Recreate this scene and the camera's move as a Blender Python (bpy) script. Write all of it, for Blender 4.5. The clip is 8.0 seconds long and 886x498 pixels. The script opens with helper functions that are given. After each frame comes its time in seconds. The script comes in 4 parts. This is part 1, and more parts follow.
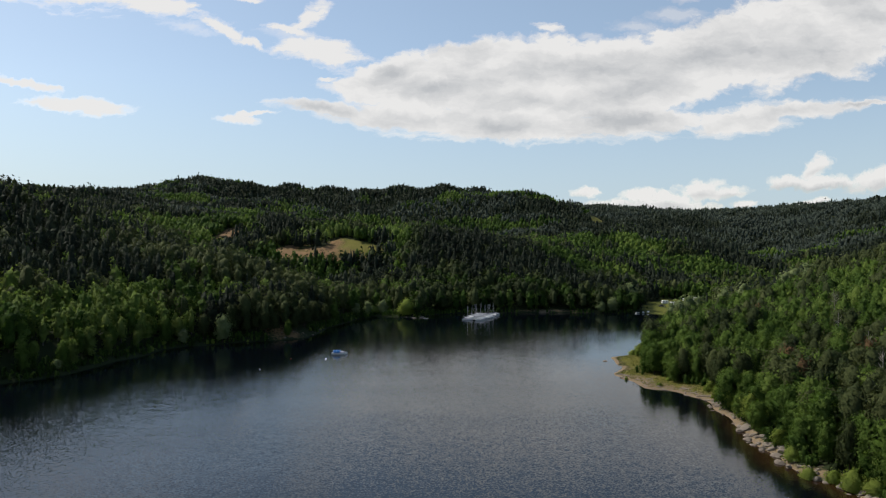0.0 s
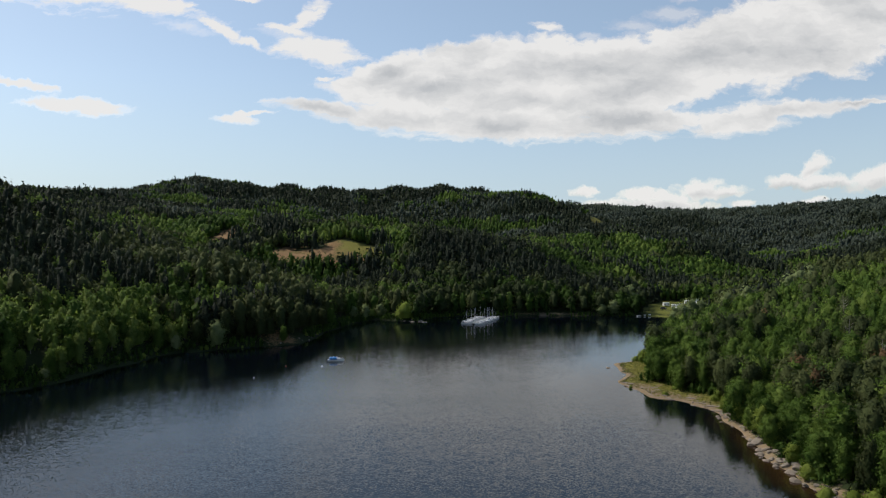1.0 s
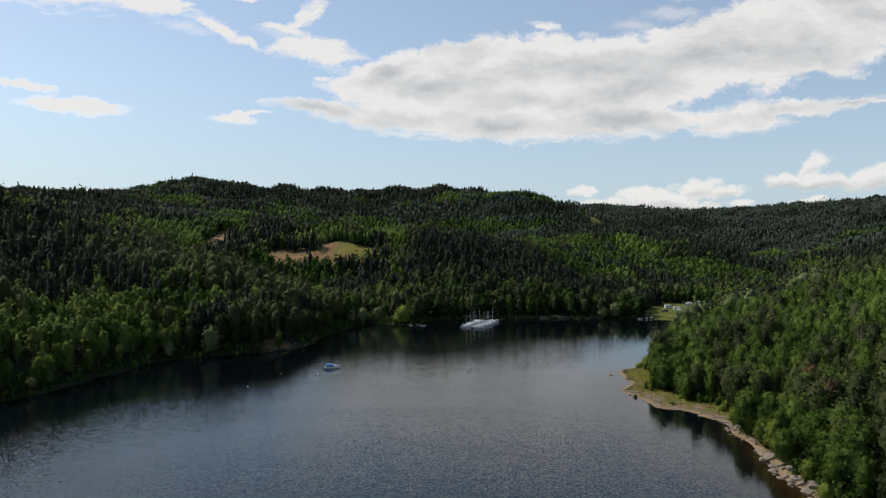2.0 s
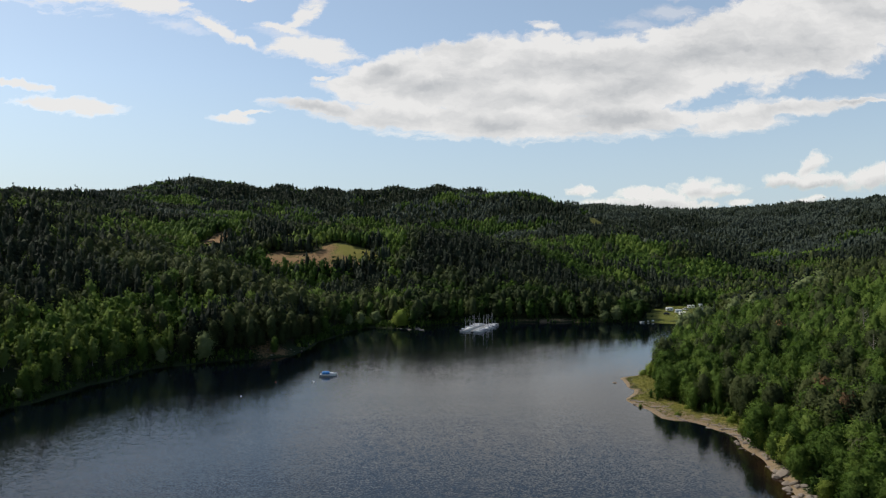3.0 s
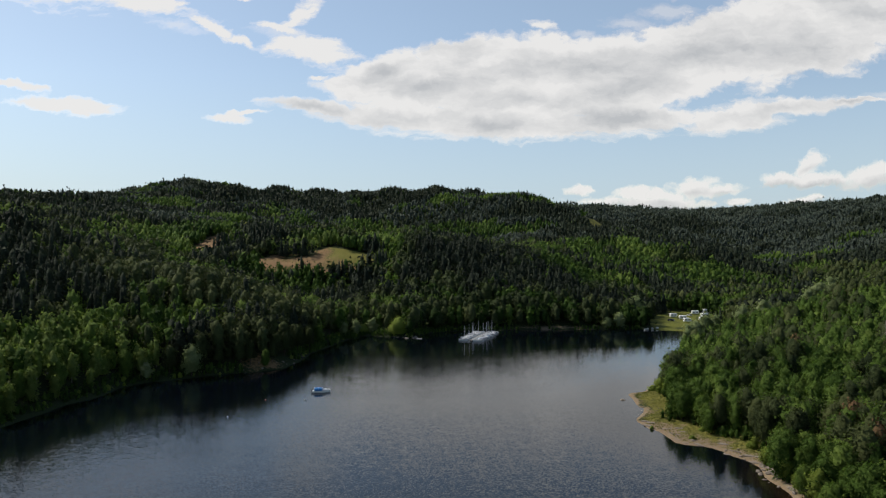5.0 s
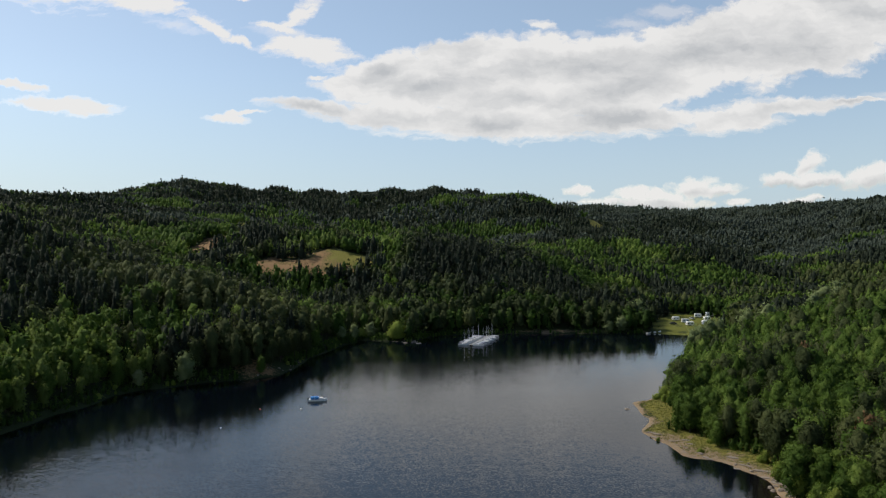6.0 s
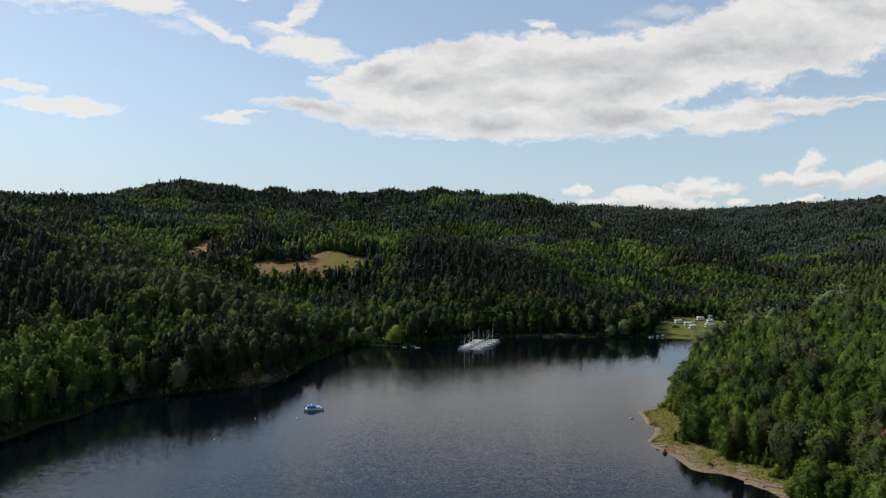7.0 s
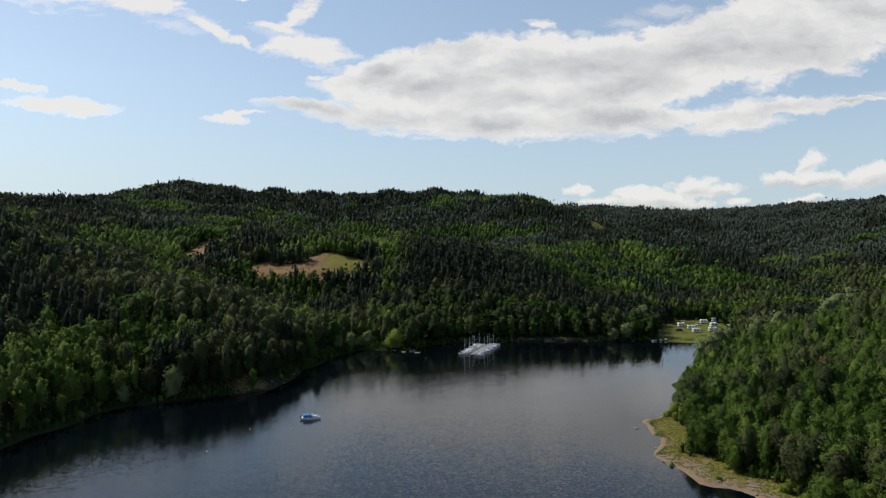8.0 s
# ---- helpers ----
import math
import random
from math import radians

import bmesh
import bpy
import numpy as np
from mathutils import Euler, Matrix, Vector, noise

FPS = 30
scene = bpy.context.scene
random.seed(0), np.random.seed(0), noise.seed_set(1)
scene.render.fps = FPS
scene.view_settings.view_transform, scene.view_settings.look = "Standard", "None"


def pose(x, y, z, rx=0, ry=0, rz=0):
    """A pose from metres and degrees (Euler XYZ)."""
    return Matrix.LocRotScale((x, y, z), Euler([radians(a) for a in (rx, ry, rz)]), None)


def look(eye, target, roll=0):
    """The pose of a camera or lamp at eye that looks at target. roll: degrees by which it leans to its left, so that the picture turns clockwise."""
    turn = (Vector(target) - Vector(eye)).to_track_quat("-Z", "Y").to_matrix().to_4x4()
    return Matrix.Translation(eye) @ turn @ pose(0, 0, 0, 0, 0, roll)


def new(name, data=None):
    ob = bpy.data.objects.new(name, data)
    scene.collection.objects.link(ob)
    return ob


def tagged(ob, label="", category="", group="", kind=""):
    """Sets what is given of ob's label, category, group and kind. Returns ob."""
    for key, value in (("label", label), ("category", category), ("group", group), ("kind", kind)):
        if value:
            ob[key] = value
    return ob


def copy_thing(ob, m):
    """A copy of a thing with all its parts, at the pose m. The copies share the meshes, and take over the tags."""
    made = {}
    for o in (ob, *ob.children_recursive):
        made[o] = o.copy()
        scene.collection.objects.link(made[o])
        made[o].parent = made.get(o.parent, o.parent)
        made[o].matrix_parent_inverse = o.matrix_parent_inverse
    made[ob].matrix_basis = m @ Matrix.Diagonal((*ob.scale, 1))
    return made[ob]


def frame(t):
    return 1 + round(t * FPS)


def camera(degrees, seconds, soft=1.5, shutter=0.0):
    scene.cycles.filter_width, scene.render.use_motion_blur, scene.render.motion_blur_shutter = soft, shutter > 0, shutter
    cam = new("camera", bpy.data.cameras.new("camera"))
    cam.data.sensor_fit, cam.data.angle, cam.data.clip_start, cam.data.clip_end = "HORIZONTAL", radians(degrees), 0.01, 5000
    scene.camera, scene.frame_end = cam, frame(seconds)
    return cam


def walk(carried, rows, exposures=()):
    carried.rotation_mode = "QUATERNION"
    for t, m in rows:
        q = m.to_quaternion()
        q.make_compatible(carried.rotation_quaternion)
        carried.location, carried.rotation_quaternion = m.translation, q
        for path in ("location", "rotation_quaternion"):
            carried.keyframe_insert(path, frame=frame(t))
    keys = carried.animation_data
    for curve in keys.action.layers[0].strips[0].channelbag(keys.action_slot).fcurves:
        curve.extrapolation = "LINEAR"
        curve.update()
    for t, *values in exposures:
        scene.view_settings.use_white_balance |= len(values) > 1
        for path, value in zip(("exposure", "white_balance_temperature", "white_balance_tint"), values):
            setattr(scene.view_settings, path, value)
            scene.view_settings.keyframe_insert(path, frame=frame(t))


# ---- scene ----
cam = camera(68.0, 8.0, 1.2)
PATH = [
    (0, 0.00, 0.00, 40.62, 89.732, -0.234, 0.000),
    (0.5, -0.11, 2.88, 41.42, 89.713, -0.185, -0.073),
    (1, -0.19, 5.74, 42.22, 89.699, -0.138, -0.145),
    (1.5, -0.29, 8.61, 43.01, 89.676, -0.095, -0.210),
    (3, -0.39, 17.14, 45.52, 89.617, 0.002, -0.393),
    (3.5, -0.48, 19.96, 46.38, 89.598, 0.026, -0.453),
    (4, -0.52, 22.75, 47.23, 89.581, 0.055, -0.510),
    (4.5, -0.56, 25.54, 48.05, 89.570, 0.083, -0.557),
    (6, -0.59, 33.78, 50.40, 89.563, 0.128, -0.662),
    (6.5, -0.56, 36.37, 51.18, 89.562, 0.143, -0.689),
    (7, -0.57, 38.95, 51.92, 89.560, 0.165, -0.694),
    (7.5, -0.49, 41.54, 52.68, 89.550, 0.199, -0.690),
    (8, -0.34, 44.13, 53.47, 89.543, 0.232, -0.682),
]
walk(cam, [(t, pose(*p)) for t, *p in PATH], [(0.0, 0.0, 6640, 10), (8.0, 0.0, 6640, 10)])

# ---- light: afternoon sun from the far side of the wooded west bank, clear sky with broken cloud ----
SUN_AZ, SUN_EL = radians(-60), radians(47)
world = bpy.data.worlds.new("sky")
scene.world = world
world.use_nodes = True
wn = world.node_tree.nodes
sky = wn.new("ShaderNodeTexSky")
sky.sky_type, sky.sun_disc = "NISHITA", False
sky.sun_elevation, sky.sun_rotation = SUN_EL, SUN_AZ
sky.air_density, sky.dust_density, sky.ozone_density = 1.0, 0.6, 0.3
world.node_tree.links.new(sky.outputs[0], wn["Background"].inputs[0])
wn["Background"].inputs[1].default_value = 0.135
sun = new("sun", bpy.data.lights.new("sun", "SUN"))
sun.data.energy, sun.data.angle, sun.data.color = 5.0, radians(0.6), (1.0, 0.95, 0.87)
sun_dir = Vector((math.sin(SUN_AZ) * math.cos(SUN_EL), math.cos(SUN_AZ) * math.cos(SUN_EL), math.sin(SUN_EL)))
sun.matrix_world = look(sun_dir * 900, (0, 0, 0))


# ---- materials ----
def material(name):
    m = bpy.data.materials.new(name)
    m.use_nodes = True
    return m, m.node_tree.nodes, m.node_tree.links, m.node_tree.nodes["Principled BSDF"]


def ramp(nodes, stops):
    r = nodes.new("ShaderNodeValToRGB")
    while len(r.color_ramp.elements) < len(stops):
        r.color_ramp.elements.new(0.5)
    for e, (p, c) in zip(r.color_ramp.elements, stops):
        e.position, e.color = p, (*c, 1)
    return r


def noise_tex(nodes, links, scale, detail=4.0, rough=0.6, vector=None):
    n = nodes.new("ShaderNodeTexNoise")
    n.inputs["Scale"].default_value, n.inputs["Detail"].default_value, n.inputs["Roughness"].default_value = scale, detail, rough
    if vector is None:
        vector = nodes.new("ShaderNodeTexCoord").outputs["Object"]
    links.new(vector, n.inputs["Vector"])
    return n


def mix(nodes, links, fac, a, b, blend="MIX"):
    m = nodes.new("ShaderNodeMix")
    m.data_type, m.blend_type = "RGBA", blend
    for sock, v in ((m.inputs[0], fac), (m.inputs[6], a), (m.inputs[7], b)):
        if isinstance(v, (int, float)):
            sock.default_value = v
        elif isinstance(v, tuple):
            sock.default_value = (*v, 1)
        else:
            links.new(v, sock)
    return m.outputs[2]


def maths(nodes, links, op, a, b=None, c=None, clamp=False):
    m = nodes.new("ShaderNodeMath")
    m.operation, m.use_clamp = op, clamp
    for sock, v in zip(m.inputs, (a, b, c)):
        if isinstance(v, (int, float)):
            sock.default_value = v
        elif v is not None:
            links.new(v, sock)
    return m.outputs[0]


def plain(name, color, rough=0.6, metal=0.0, vary=0.25, scale=6.0):
    """A painted or worn surface: base colour with two scales of stain and a little relief."""
    m, n, l, b = material(name)
    fine, coarse = noise_tex(n, l, scale * 6), noise_tex(n, l, scale)
    dark = tuple(c * (1 - vary) for c in color)
    light = tuple(min(1, c * (1 + vary * 0.5)) for c in color)
    f = maths(n, l, "MULTIPLY", maths(n, l, "ADD", fine.outputs[0], coarse.outputs[0]), 0.5)
    l.new(mix(n, l, f, dark, light), b.inputs["Base Color"])
    b.inputs["Roughness"].default_value, b.inputs["Metallic"].default_value = rough, metal
    return m


def foliage(name, dark, mid, light, through_light=0.3):
    """Leaf or needle clumps: colour runs from tree to tree (tone) and clump to clump."""
    m, n, l, b = material(name)
    tone = n.new("ShaderNodeAttribute")
    tone.attribute_name = "tone"
    geo, info = n.new("ShaderNodeNewGeometry"), n.new("ShaderNodeObjectInfo")
    grain, clump = noise_tex(n, l, 2.0, 5, 0.75, geo.outputs["Position"]), noise_tex(n, l, 0.35, 2, 0.6, geo.outputs["Position"])
    t = maths(n, l, "MULTIPLY_ADD", info.outputs["Random"], 0.2, tone.outputs["Fac"])
    isl = maths(n, l, "MULTIPLY_ADD", geo.outputs["Random Per Island"], 0.40, -0.20)
    f = maths(n, l, "ADD", t, isl)
    f = maths(n, l, "ADD", f, maths(n, l, "MULTIPLY_ADD", grain.outputs[0], 0.8, -0.40))
    f = maths(n, l, "ADD", f, maths(n, l, "MULTIPLY_ADD", clump.outputs[0], 0.5, -0.25), clamp=True)
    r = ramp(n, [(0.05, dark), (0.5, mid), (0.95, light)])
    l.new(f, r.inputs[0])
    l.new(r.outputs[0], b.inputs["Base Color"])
    b.inputs["Roughness"].default_value, b.inputs["Specular IOR Level"].default_value = 0.8, 0.08
    bump = n.new("ShaderNodeBump")
    bump.inputs["Strength"].default_value, bump.inputs["Distance"].default_value = 0.8, 0.9
    l.new(grain.outputs[0], bump.inputs["Height"])
    l.new(bump.outputs[0], b.inputs["Normal"])
    tr, ms = n.new("ShaderNodeBsdfTranslucent"), n.new("ShaderNodeMixShader")
    l.new(mix(n, l, 1.0, r.outputs[0], (1.0, 1.1, 0.8), "MULTIPLY"), tr.inputs[0])
    ms.inputs[0].default_value = through_light
    l.new(b.outputs[0], ms.inputs[1])
    l.new(tr.outputs[0], ms.inputs[2])
    l.new(ms.outputs[0], n["Material Output"].inputs[0])
    return m


LEAF_BROAD = foliage("broadleaf foliage", (0.017, 0.036, 0.007), (0.044, 0.084, 0.014), (0.092, 0.144, 0.028), 0.34)
LEAF_FRESH = foliage("fresh summer foliage", (0.033, 0.066, 0.011), (0.074, 0.126, 0.021), (0.140, 0.196, 0.042), 0.38)
LEAF_PINE = foliage("pine needles", (0.018, 0.029, 0.010), (0.037, 0.051, 0.018), (0.068, 0.082, 0.029), 0.2)
LEAF_SPRUCE = foliage("spruce needles", (0.011, 0.017, 0.011), (0.021, 0.029, 0.018), (0.038, 0.050, 0.028), 0.15)
LEAF_BIRCH = foliage("birch foliage", (0.046, 0.080, 0.018), (0.095, 0.145, 0.030), (0.165, 0.215, 0.055), 0.4)
LEAF_WILLOW = foliage("willow foliage", (0.095, 0.130, 0.048), (0.155, 0.195, 0.080), (0.230, 0.268, 0.125), 0.38)
LEAF_BUSH = foliage("shore bush foliage", (0.085, 0.120, 0.018), (0.145, 0.195, 0.032), (0.215, 0.260, 0.055), 0.38)
# distance haze put into the needle colour as a pale blue-grey cast
LEAF_HAZE = foliage("needles tinted for haze", (0.034, 0.046, 0.037), (0.048, 0.062, 0.048), (0.064, 0.079, 0.058), 0.15)
LEAF_RUST = foliage("dying pine needles", (0.070, 0.042, 0.020), (0.110, 0.066, 0.032), (0.150, 0.098, 0.048), 0.15)
BARK = plain("bark", (0.060, 0.042, 0.030), 0.9, 0, 0.5, 3.0)
BARK_PALE = plain("pale bark", (0.26, 0.23, 0.19), 0.9, 0, 0.4, 3.0)


def ground_material():
    m, n, l, b = material("forest ground")
    co = n.new("ShaderNodeTexCoord").outputs["Object"]
    big, small, fine = noise_tex(n, l, 0.06, vector=co), noise_tex(n, l, 0.9, 6, 0.7, co), noise_tex(n, l, 5.0, 5, 0.7, co)
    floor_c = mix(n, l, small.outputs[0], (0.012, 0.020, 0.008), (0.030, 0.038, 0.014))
    grass = mix(n, l, small.outputs[0], (0.100, 0.112, 0.018), (0.210, 0.165, 0.045))
    grass = mix(n, l, maths(n, l, "MULTIPLY", fine.outputs[0], 0.5), grass, (0.050, 0.062, 0.016))
    soil = mix(n, l, small.outputs[0], (0.120, 0.074, 0.036), (0.215, 0.135, 0.066))
    sand = mix(n, l, small.outputs[0], (0.105, 0.074, 0.040), (0.230, 0.168, 0.098))
    sand = mix(n, l, maths(n, l, "GREATER_THAN", fine.outputs[0], 0.56), sand, (0.175, 0.15, 0.12))
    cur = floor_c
    lawn = mix(n, l, small.outputs[0], (0.058, 0.078, 0.012), (0.125, 0.118, 0.026))
    for key, col in (("grass", grass), ("lawn", lawn), ("soil", soil), ("sand", sand)):
        at = n.new("ShaderNodeAttribute")
        at.attribute_name = key
        w = maths(n, l, "MULTIPLY_ADD", maths(n, l, "SUBTRACT", small.outputs[0], 0.5), 1.6, at.outputs["Fac"])
        w = maths(n, l, "MULTIPLY_ADD", w, 3.0, -1.0, True)
        w = maths(n, l, "MULTIPLY", w, maths(n, l, "GREATER_THAN", at.outputs["Fac"], 0.02))
        cur = mix(n, l, w, cur, col)
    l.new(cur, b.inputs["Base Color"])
    b.inputs["Roughness"].default_value, b.inputs["Specular IOR Level"].default_value = 0.95, 0.08
    bump = n.new("ShaderNodeBump")
    bump.inputs["Strength"].default_value, bump.inputs["Distance"].default_value = 0.8, 0.3
    l.new(small.outputs[0], bump.inputs["Height"])
    l.new(bump.outputs[0], b.inputs["Normal"])
    return m


def water_material():
    m, n, l, b = material("lake water")
    co = n.new("ShaderNodeTexCoord").outputs["Object"]
    at = n.new("ShaderNodeAttribute")
    at.attribute_name = "shallow"
    l.new(mix(n, l, at.outputs["Fac"], (0.0013, 0.0024, 0.0040), (0.030, 0.0145, 0.0045)), b.inputs["Base Color"])
    b.inputs["Roughness"].default_value, b.inputs["IOR"].default_value = 0.03, 1.42
    b.inputs["Specular Tint"].default_value = (0.82, 0.94, 1.0, 1.0)
    mp = n.new("ShaderNodeMapping")
    mp.inputs["Scale"].default_value = (0.6, 1.0, 1.0)
    l.new(co, mp.inputs[0])
    w1 = noise_tex(n, l, 4.5, 2, 0.5, mp.outputs[0])
    w2 = noise_tex(n, l, 0.7, 2, 0.5, mp.outputs[0])
    band = n.new("ShaderNodeMapping")
    band.inputs["Scale"].default_value = (0.4, 1.7, 1.0)
    l.new(co, band.inputs[0])
    gust = noise_tex(n, l, 0.03, 4, 0.6, band.outputs[0])
    lee = n.new("ShaderNodeAttribute")
    lee.attribute_name = "open_water"
    power = maths(n, l, "MULTIPLY", lee.outputs["Fac"], maths(n, l, "MULTIPLY_ADD", gust.outputs[0], 1.2, 0.4))

    def vec(op, a, b):
        v = n.new("ShaderNodeVectorMath")
        v.operation = op
        for k, s in enumerate((a, b)):
            if isinstance(s, tuple):
                v.inputs[k].default_value = s
            elif s is not None:
                l.new(s, v.inputs[k])
        return v.outputs[0]

    # the slope of the ripples: small wind waves over a slower swell
    slope = vec("ADD", vec("MULTIPLY", vec("SUBTRACT", w1.outputs["Color"], (0.5, 0.5, 0.5)), (0.25, 0.36, 0.0)),
                vec("MULTIPLY", vec("SUBTRACT", w2.outputs["Color"], (0.5, 0.5, 0.5)), (0.035, 0.055, 0.0)))
    scaled = n.new("ShaderNodeVectorMath")
    scaled.operation = "SCALE"
    l.new(slope, scaled.inputs[0])
    l.new(power, scaled.inputs["Scale"])
    l.new(vec("NORMALIZE", vec("ADD", scaled.outputs[0], (0.0, 0.0, 1.0)), None), b.inputs["Normal"])
    return m


# Clouds: (across, up, half width, half height, tilt in degrees), across and up as slopes from the lake, times 1000
BANK = [(30, 272, 78, 40, 8), (-80, 262, 62, 24, 20), (130, 262, 150, 52, 2), (250, 268, 170, 48, 5), (400, 286, 190, 54, 9), (560, 326, 190, 70, 14),
        (640, 368, 130, 60, 10), (-20, 236, 150, 28, 0), (130, 222, 190, 36, 0), (290, 238, 150, 34, 6)]
BAND = [(-170, 206, 100, 13, -7), (-40, 192, 170, 24, -3), (110, 182, 210, 28, 0), (280, 186, 140, 26, 3), (460, 192, 100, 25, 8), (540, 206, 110, 13, 6), (630, 216, 60, 5, 3)]
WISPS = [(-186, 292, 74, 25, -9), (-205, 346, 40, 17, 32), (-228, 322, 46, 10, -14), (-300, 374, 30, 6, -6), (-590, 392, 190, 36, -4), (-450, 368, 100, 20, -14),
         (-330, 322, 48, 11, -24), (-290, 306, 24, 9, -26), (-556, 209, 84, 15, -5), (-640, 245, 66, 7, -13), (-308, 191, 42, 8, -6), (-284, 201, 48, 4, 4),
         (-180, 252, 16, 5, 0), (164, 331, 24, 9, -10)]
THIN = [(302, 330, 50, 15, -8), (350, 350, 40, 16, 0), (362, 376, 24, 10, 0), (228, 318, 26, 6, 0), (-240, 318, 46, 12, -8), (-395, 330, 60, 10, -16), (700, 226, 60, 8, 4)]
PUFFS = [(566, 120, 34, 22, 30), (530, 98, 46, 14, 4), (572, 96, 54, 13, 0), (664, 104, 58, 22, 16), (610, 97, 46, 12, 0), (706, 116, 40, 24, 10), (560, 66, 44, 9, 8),
         (298, 77, 42, 16, 4), (390, 86, 44, 20, 6), (345, 72, 52, 12, 0), (430, 82, 40, 12, 10), (214, 79, 28, 9, 0), (456, 66, 18, 7, 0), (320, 62, 130, 11, 0)]


def cloud_material():
    m, n, l, b = material("sky with broken cloud")
    n.remove(b)
    sep = n.new("ShaderNodeSeparateXYZ")
    l.new(n.new("ShaderNodeTexCoord").outputs["Object"], sep.inputs[0])
    across = maths(n, l, "DIVIDE", sep.outputs[0], sep.outputs[1])
    up = maths(n, l, "DIVIDE", maths(n, l, "SUBTRACT", sep.outputs[2], 48.0), sep.outputs[1])
    comb = n.new("ShaderNodeCombineXYZ")
    l.new(maths(n, l, "MULTIPLY", across, 1000.0), comb.inputs[0])
    l.new(maths(n, l, "MULTIPLY", up, 1000.0), comb.inputs[1])
    uv = comb.outputs[0]
    for scale, detail, amount in ((0.016, 3, (44, 24, 0)), (0.06, 5, (26, 13, 0))):
        tex = noise_tex(n, l, scale, detail, 0.65, comb.outputs[0])
        off, sc, ad = n.new("ShaderNodeVectorMath"), n.new("ShaderNodeVectorMath"), n.new("ShaderNodeVectorMath")
        off.operation, sc.operation, ad.operation = "SUBTRACT", "MULTIPLY", "ADD"
        l.new(tex.outputs["Color"], off.inputs[0])
        off.inputs[1].default_value = (0.5, 0.5, 0.5)
        l.new(off.outputs[0], sc.inputs[0])
        sc.inputs[1].default_value = amount
        l.new(uv, ad.inputs[0])
        l.new(sc.outputs[0], ad.inputs[1])
        uv = ad.outputs[0]

    def stretched(sx, sy, tilt, scale, detail, rough):
        mp = n.new("ShaderNodeMapping")
        mp.inputs["Scale"].default_value, mp.inputs["Rotation"].default_value = (sx, sy, 1.0), (0, 0, radians(tilt))
        l.new(uv, mp.inputs[0])
        return noise_tex(n, l, scale, detail, rough, mp.outputs[0]).outputs[0]

    def density(rows, shift=0.0, grow_by=1.06):
        best = None
        for x, y, rx, ry, tilt in rows:
            mp = n.new("ShaderNodeMapping")
            mp.vector_type = "TEXTURE"
            mp.inputs["Location"].default_value = (x, y + shift, 0)
            mp.inputs["Rotation"].default_value = (0, 0, radians(tilt))
            mp.inputs["Scale"].default_value = (rx * grow_by, ry * grow_by, 1)
            l.new(uv, mp.inputs[0])
            ln = n.new("ShaderNodeVectorMath")
            ln.operation = "LENGTH"
            l.new(mp.outputs[0], ln.inputs[0])
            d = maths(n, l, "SUBTRACT", 1.0, ln.outputs["Value"])
            best = d if best is None else maths(n, l, "MAXIMUM", best, d)
        return best

    def ragged(d, tex, amount, gain, more=0.0):
        e = maths(n, l, "ADD", d, maths(n, l, "MULTIPLY_ADD", tex, amount, more - 0.5 * amount))
        return maths(n, l, "MULTIPLY", e, gain, clamp=True)

    billow, streak, heap = stretched(0.7, 1.2, 4, 0.022, 8, 0.62), stretched(0.35, 1.5, 8, 0.036, 8, 0.66), stretched(1, 1.1, 0, 0.05, 8, 0.58)
    soft = stretched(0.5, 1.3, 3, 0.012, 6, 0.6)
    bank, band, wisp, puff = density(BANK), density(BAND), density(WISPS), density(PUFFS, 0.0, 0.92)
    a1 = ragged(bank, billow, 1.2, 4.5, 0.10)
    a2 = ragged(band, streak, 1.4, 2.8)
    a3 = maths(n, l, "MAXIMUM", ragged(wisp, streak, 2.0, 2.2), maths(n, l, "MULTIPLY", ragged(density(THIN), streak, 2.2, 1.4), 0.5))
    a4 = ragged(puff, heap, 1.7, 2.2)
    alpha = maths(n, l, "MAXIMUM", maths(n, l, "MAXIMUM", a1, a2), maths(n, l, "MAXIMUM", a3, a4))
    alpha = maths(n, l, "MULTIPLY", alpha, 0.96)
    # a thin white veil close over the hills
    veil = maths(n, l, "MULTIPLY_ADD", up, -4.5, 1.15, True)
    cover = maths(n, l, "MAXIMUM", alpha, maths(n, l, "MULTIPLY_ADD", veil, 0.48, 0.30))
    # thicker hearts and undersides are greyer
    deep = maths(n, l, "MULTIPLY_ADD", soft, 3.2, maths(n, l, "MULTIPLY_ADD", maths(n, l, "MAXIMUM", bank, band), 0.9, -1.75), True)
    base = maths(n, l, "MULTIPLY", maths(n, l, "SUBTRACT", density(PUFFS, -9.0), density(PUFFS, 9.0)), 0.9, clamp=True)
    col = mix(n, l, maths(n, l, "MAXIMUM", deep, base), (0.82, 0.82, 0.82), (0.50, 0.52, 0.545))
    col = mix(n, l, maths(n, l, "DIVIDE", alpha, maths(n, l, "MAXIMUM", cover, 0.001), clamp=True), (0.44, 0.575, 0.71), col)
    em, tr, ms = n.new("ShaderNodeEmission"), n.new("ShaderNodeBsdfTransparent"), n.new("ShaderNodeMixShader")
    l.new(col, em.inputs[0])
    em.inputs[1].default_value = 1.0
    l.new(cover, ms.inputs[0])
    l.new(tr.outputs[0], ms.inputs[1])
    l.new(em.outputs[0], ms.inputs[2])
    l.new(ms.outputs[0], n["Material Output"].inputs[0])
    return m


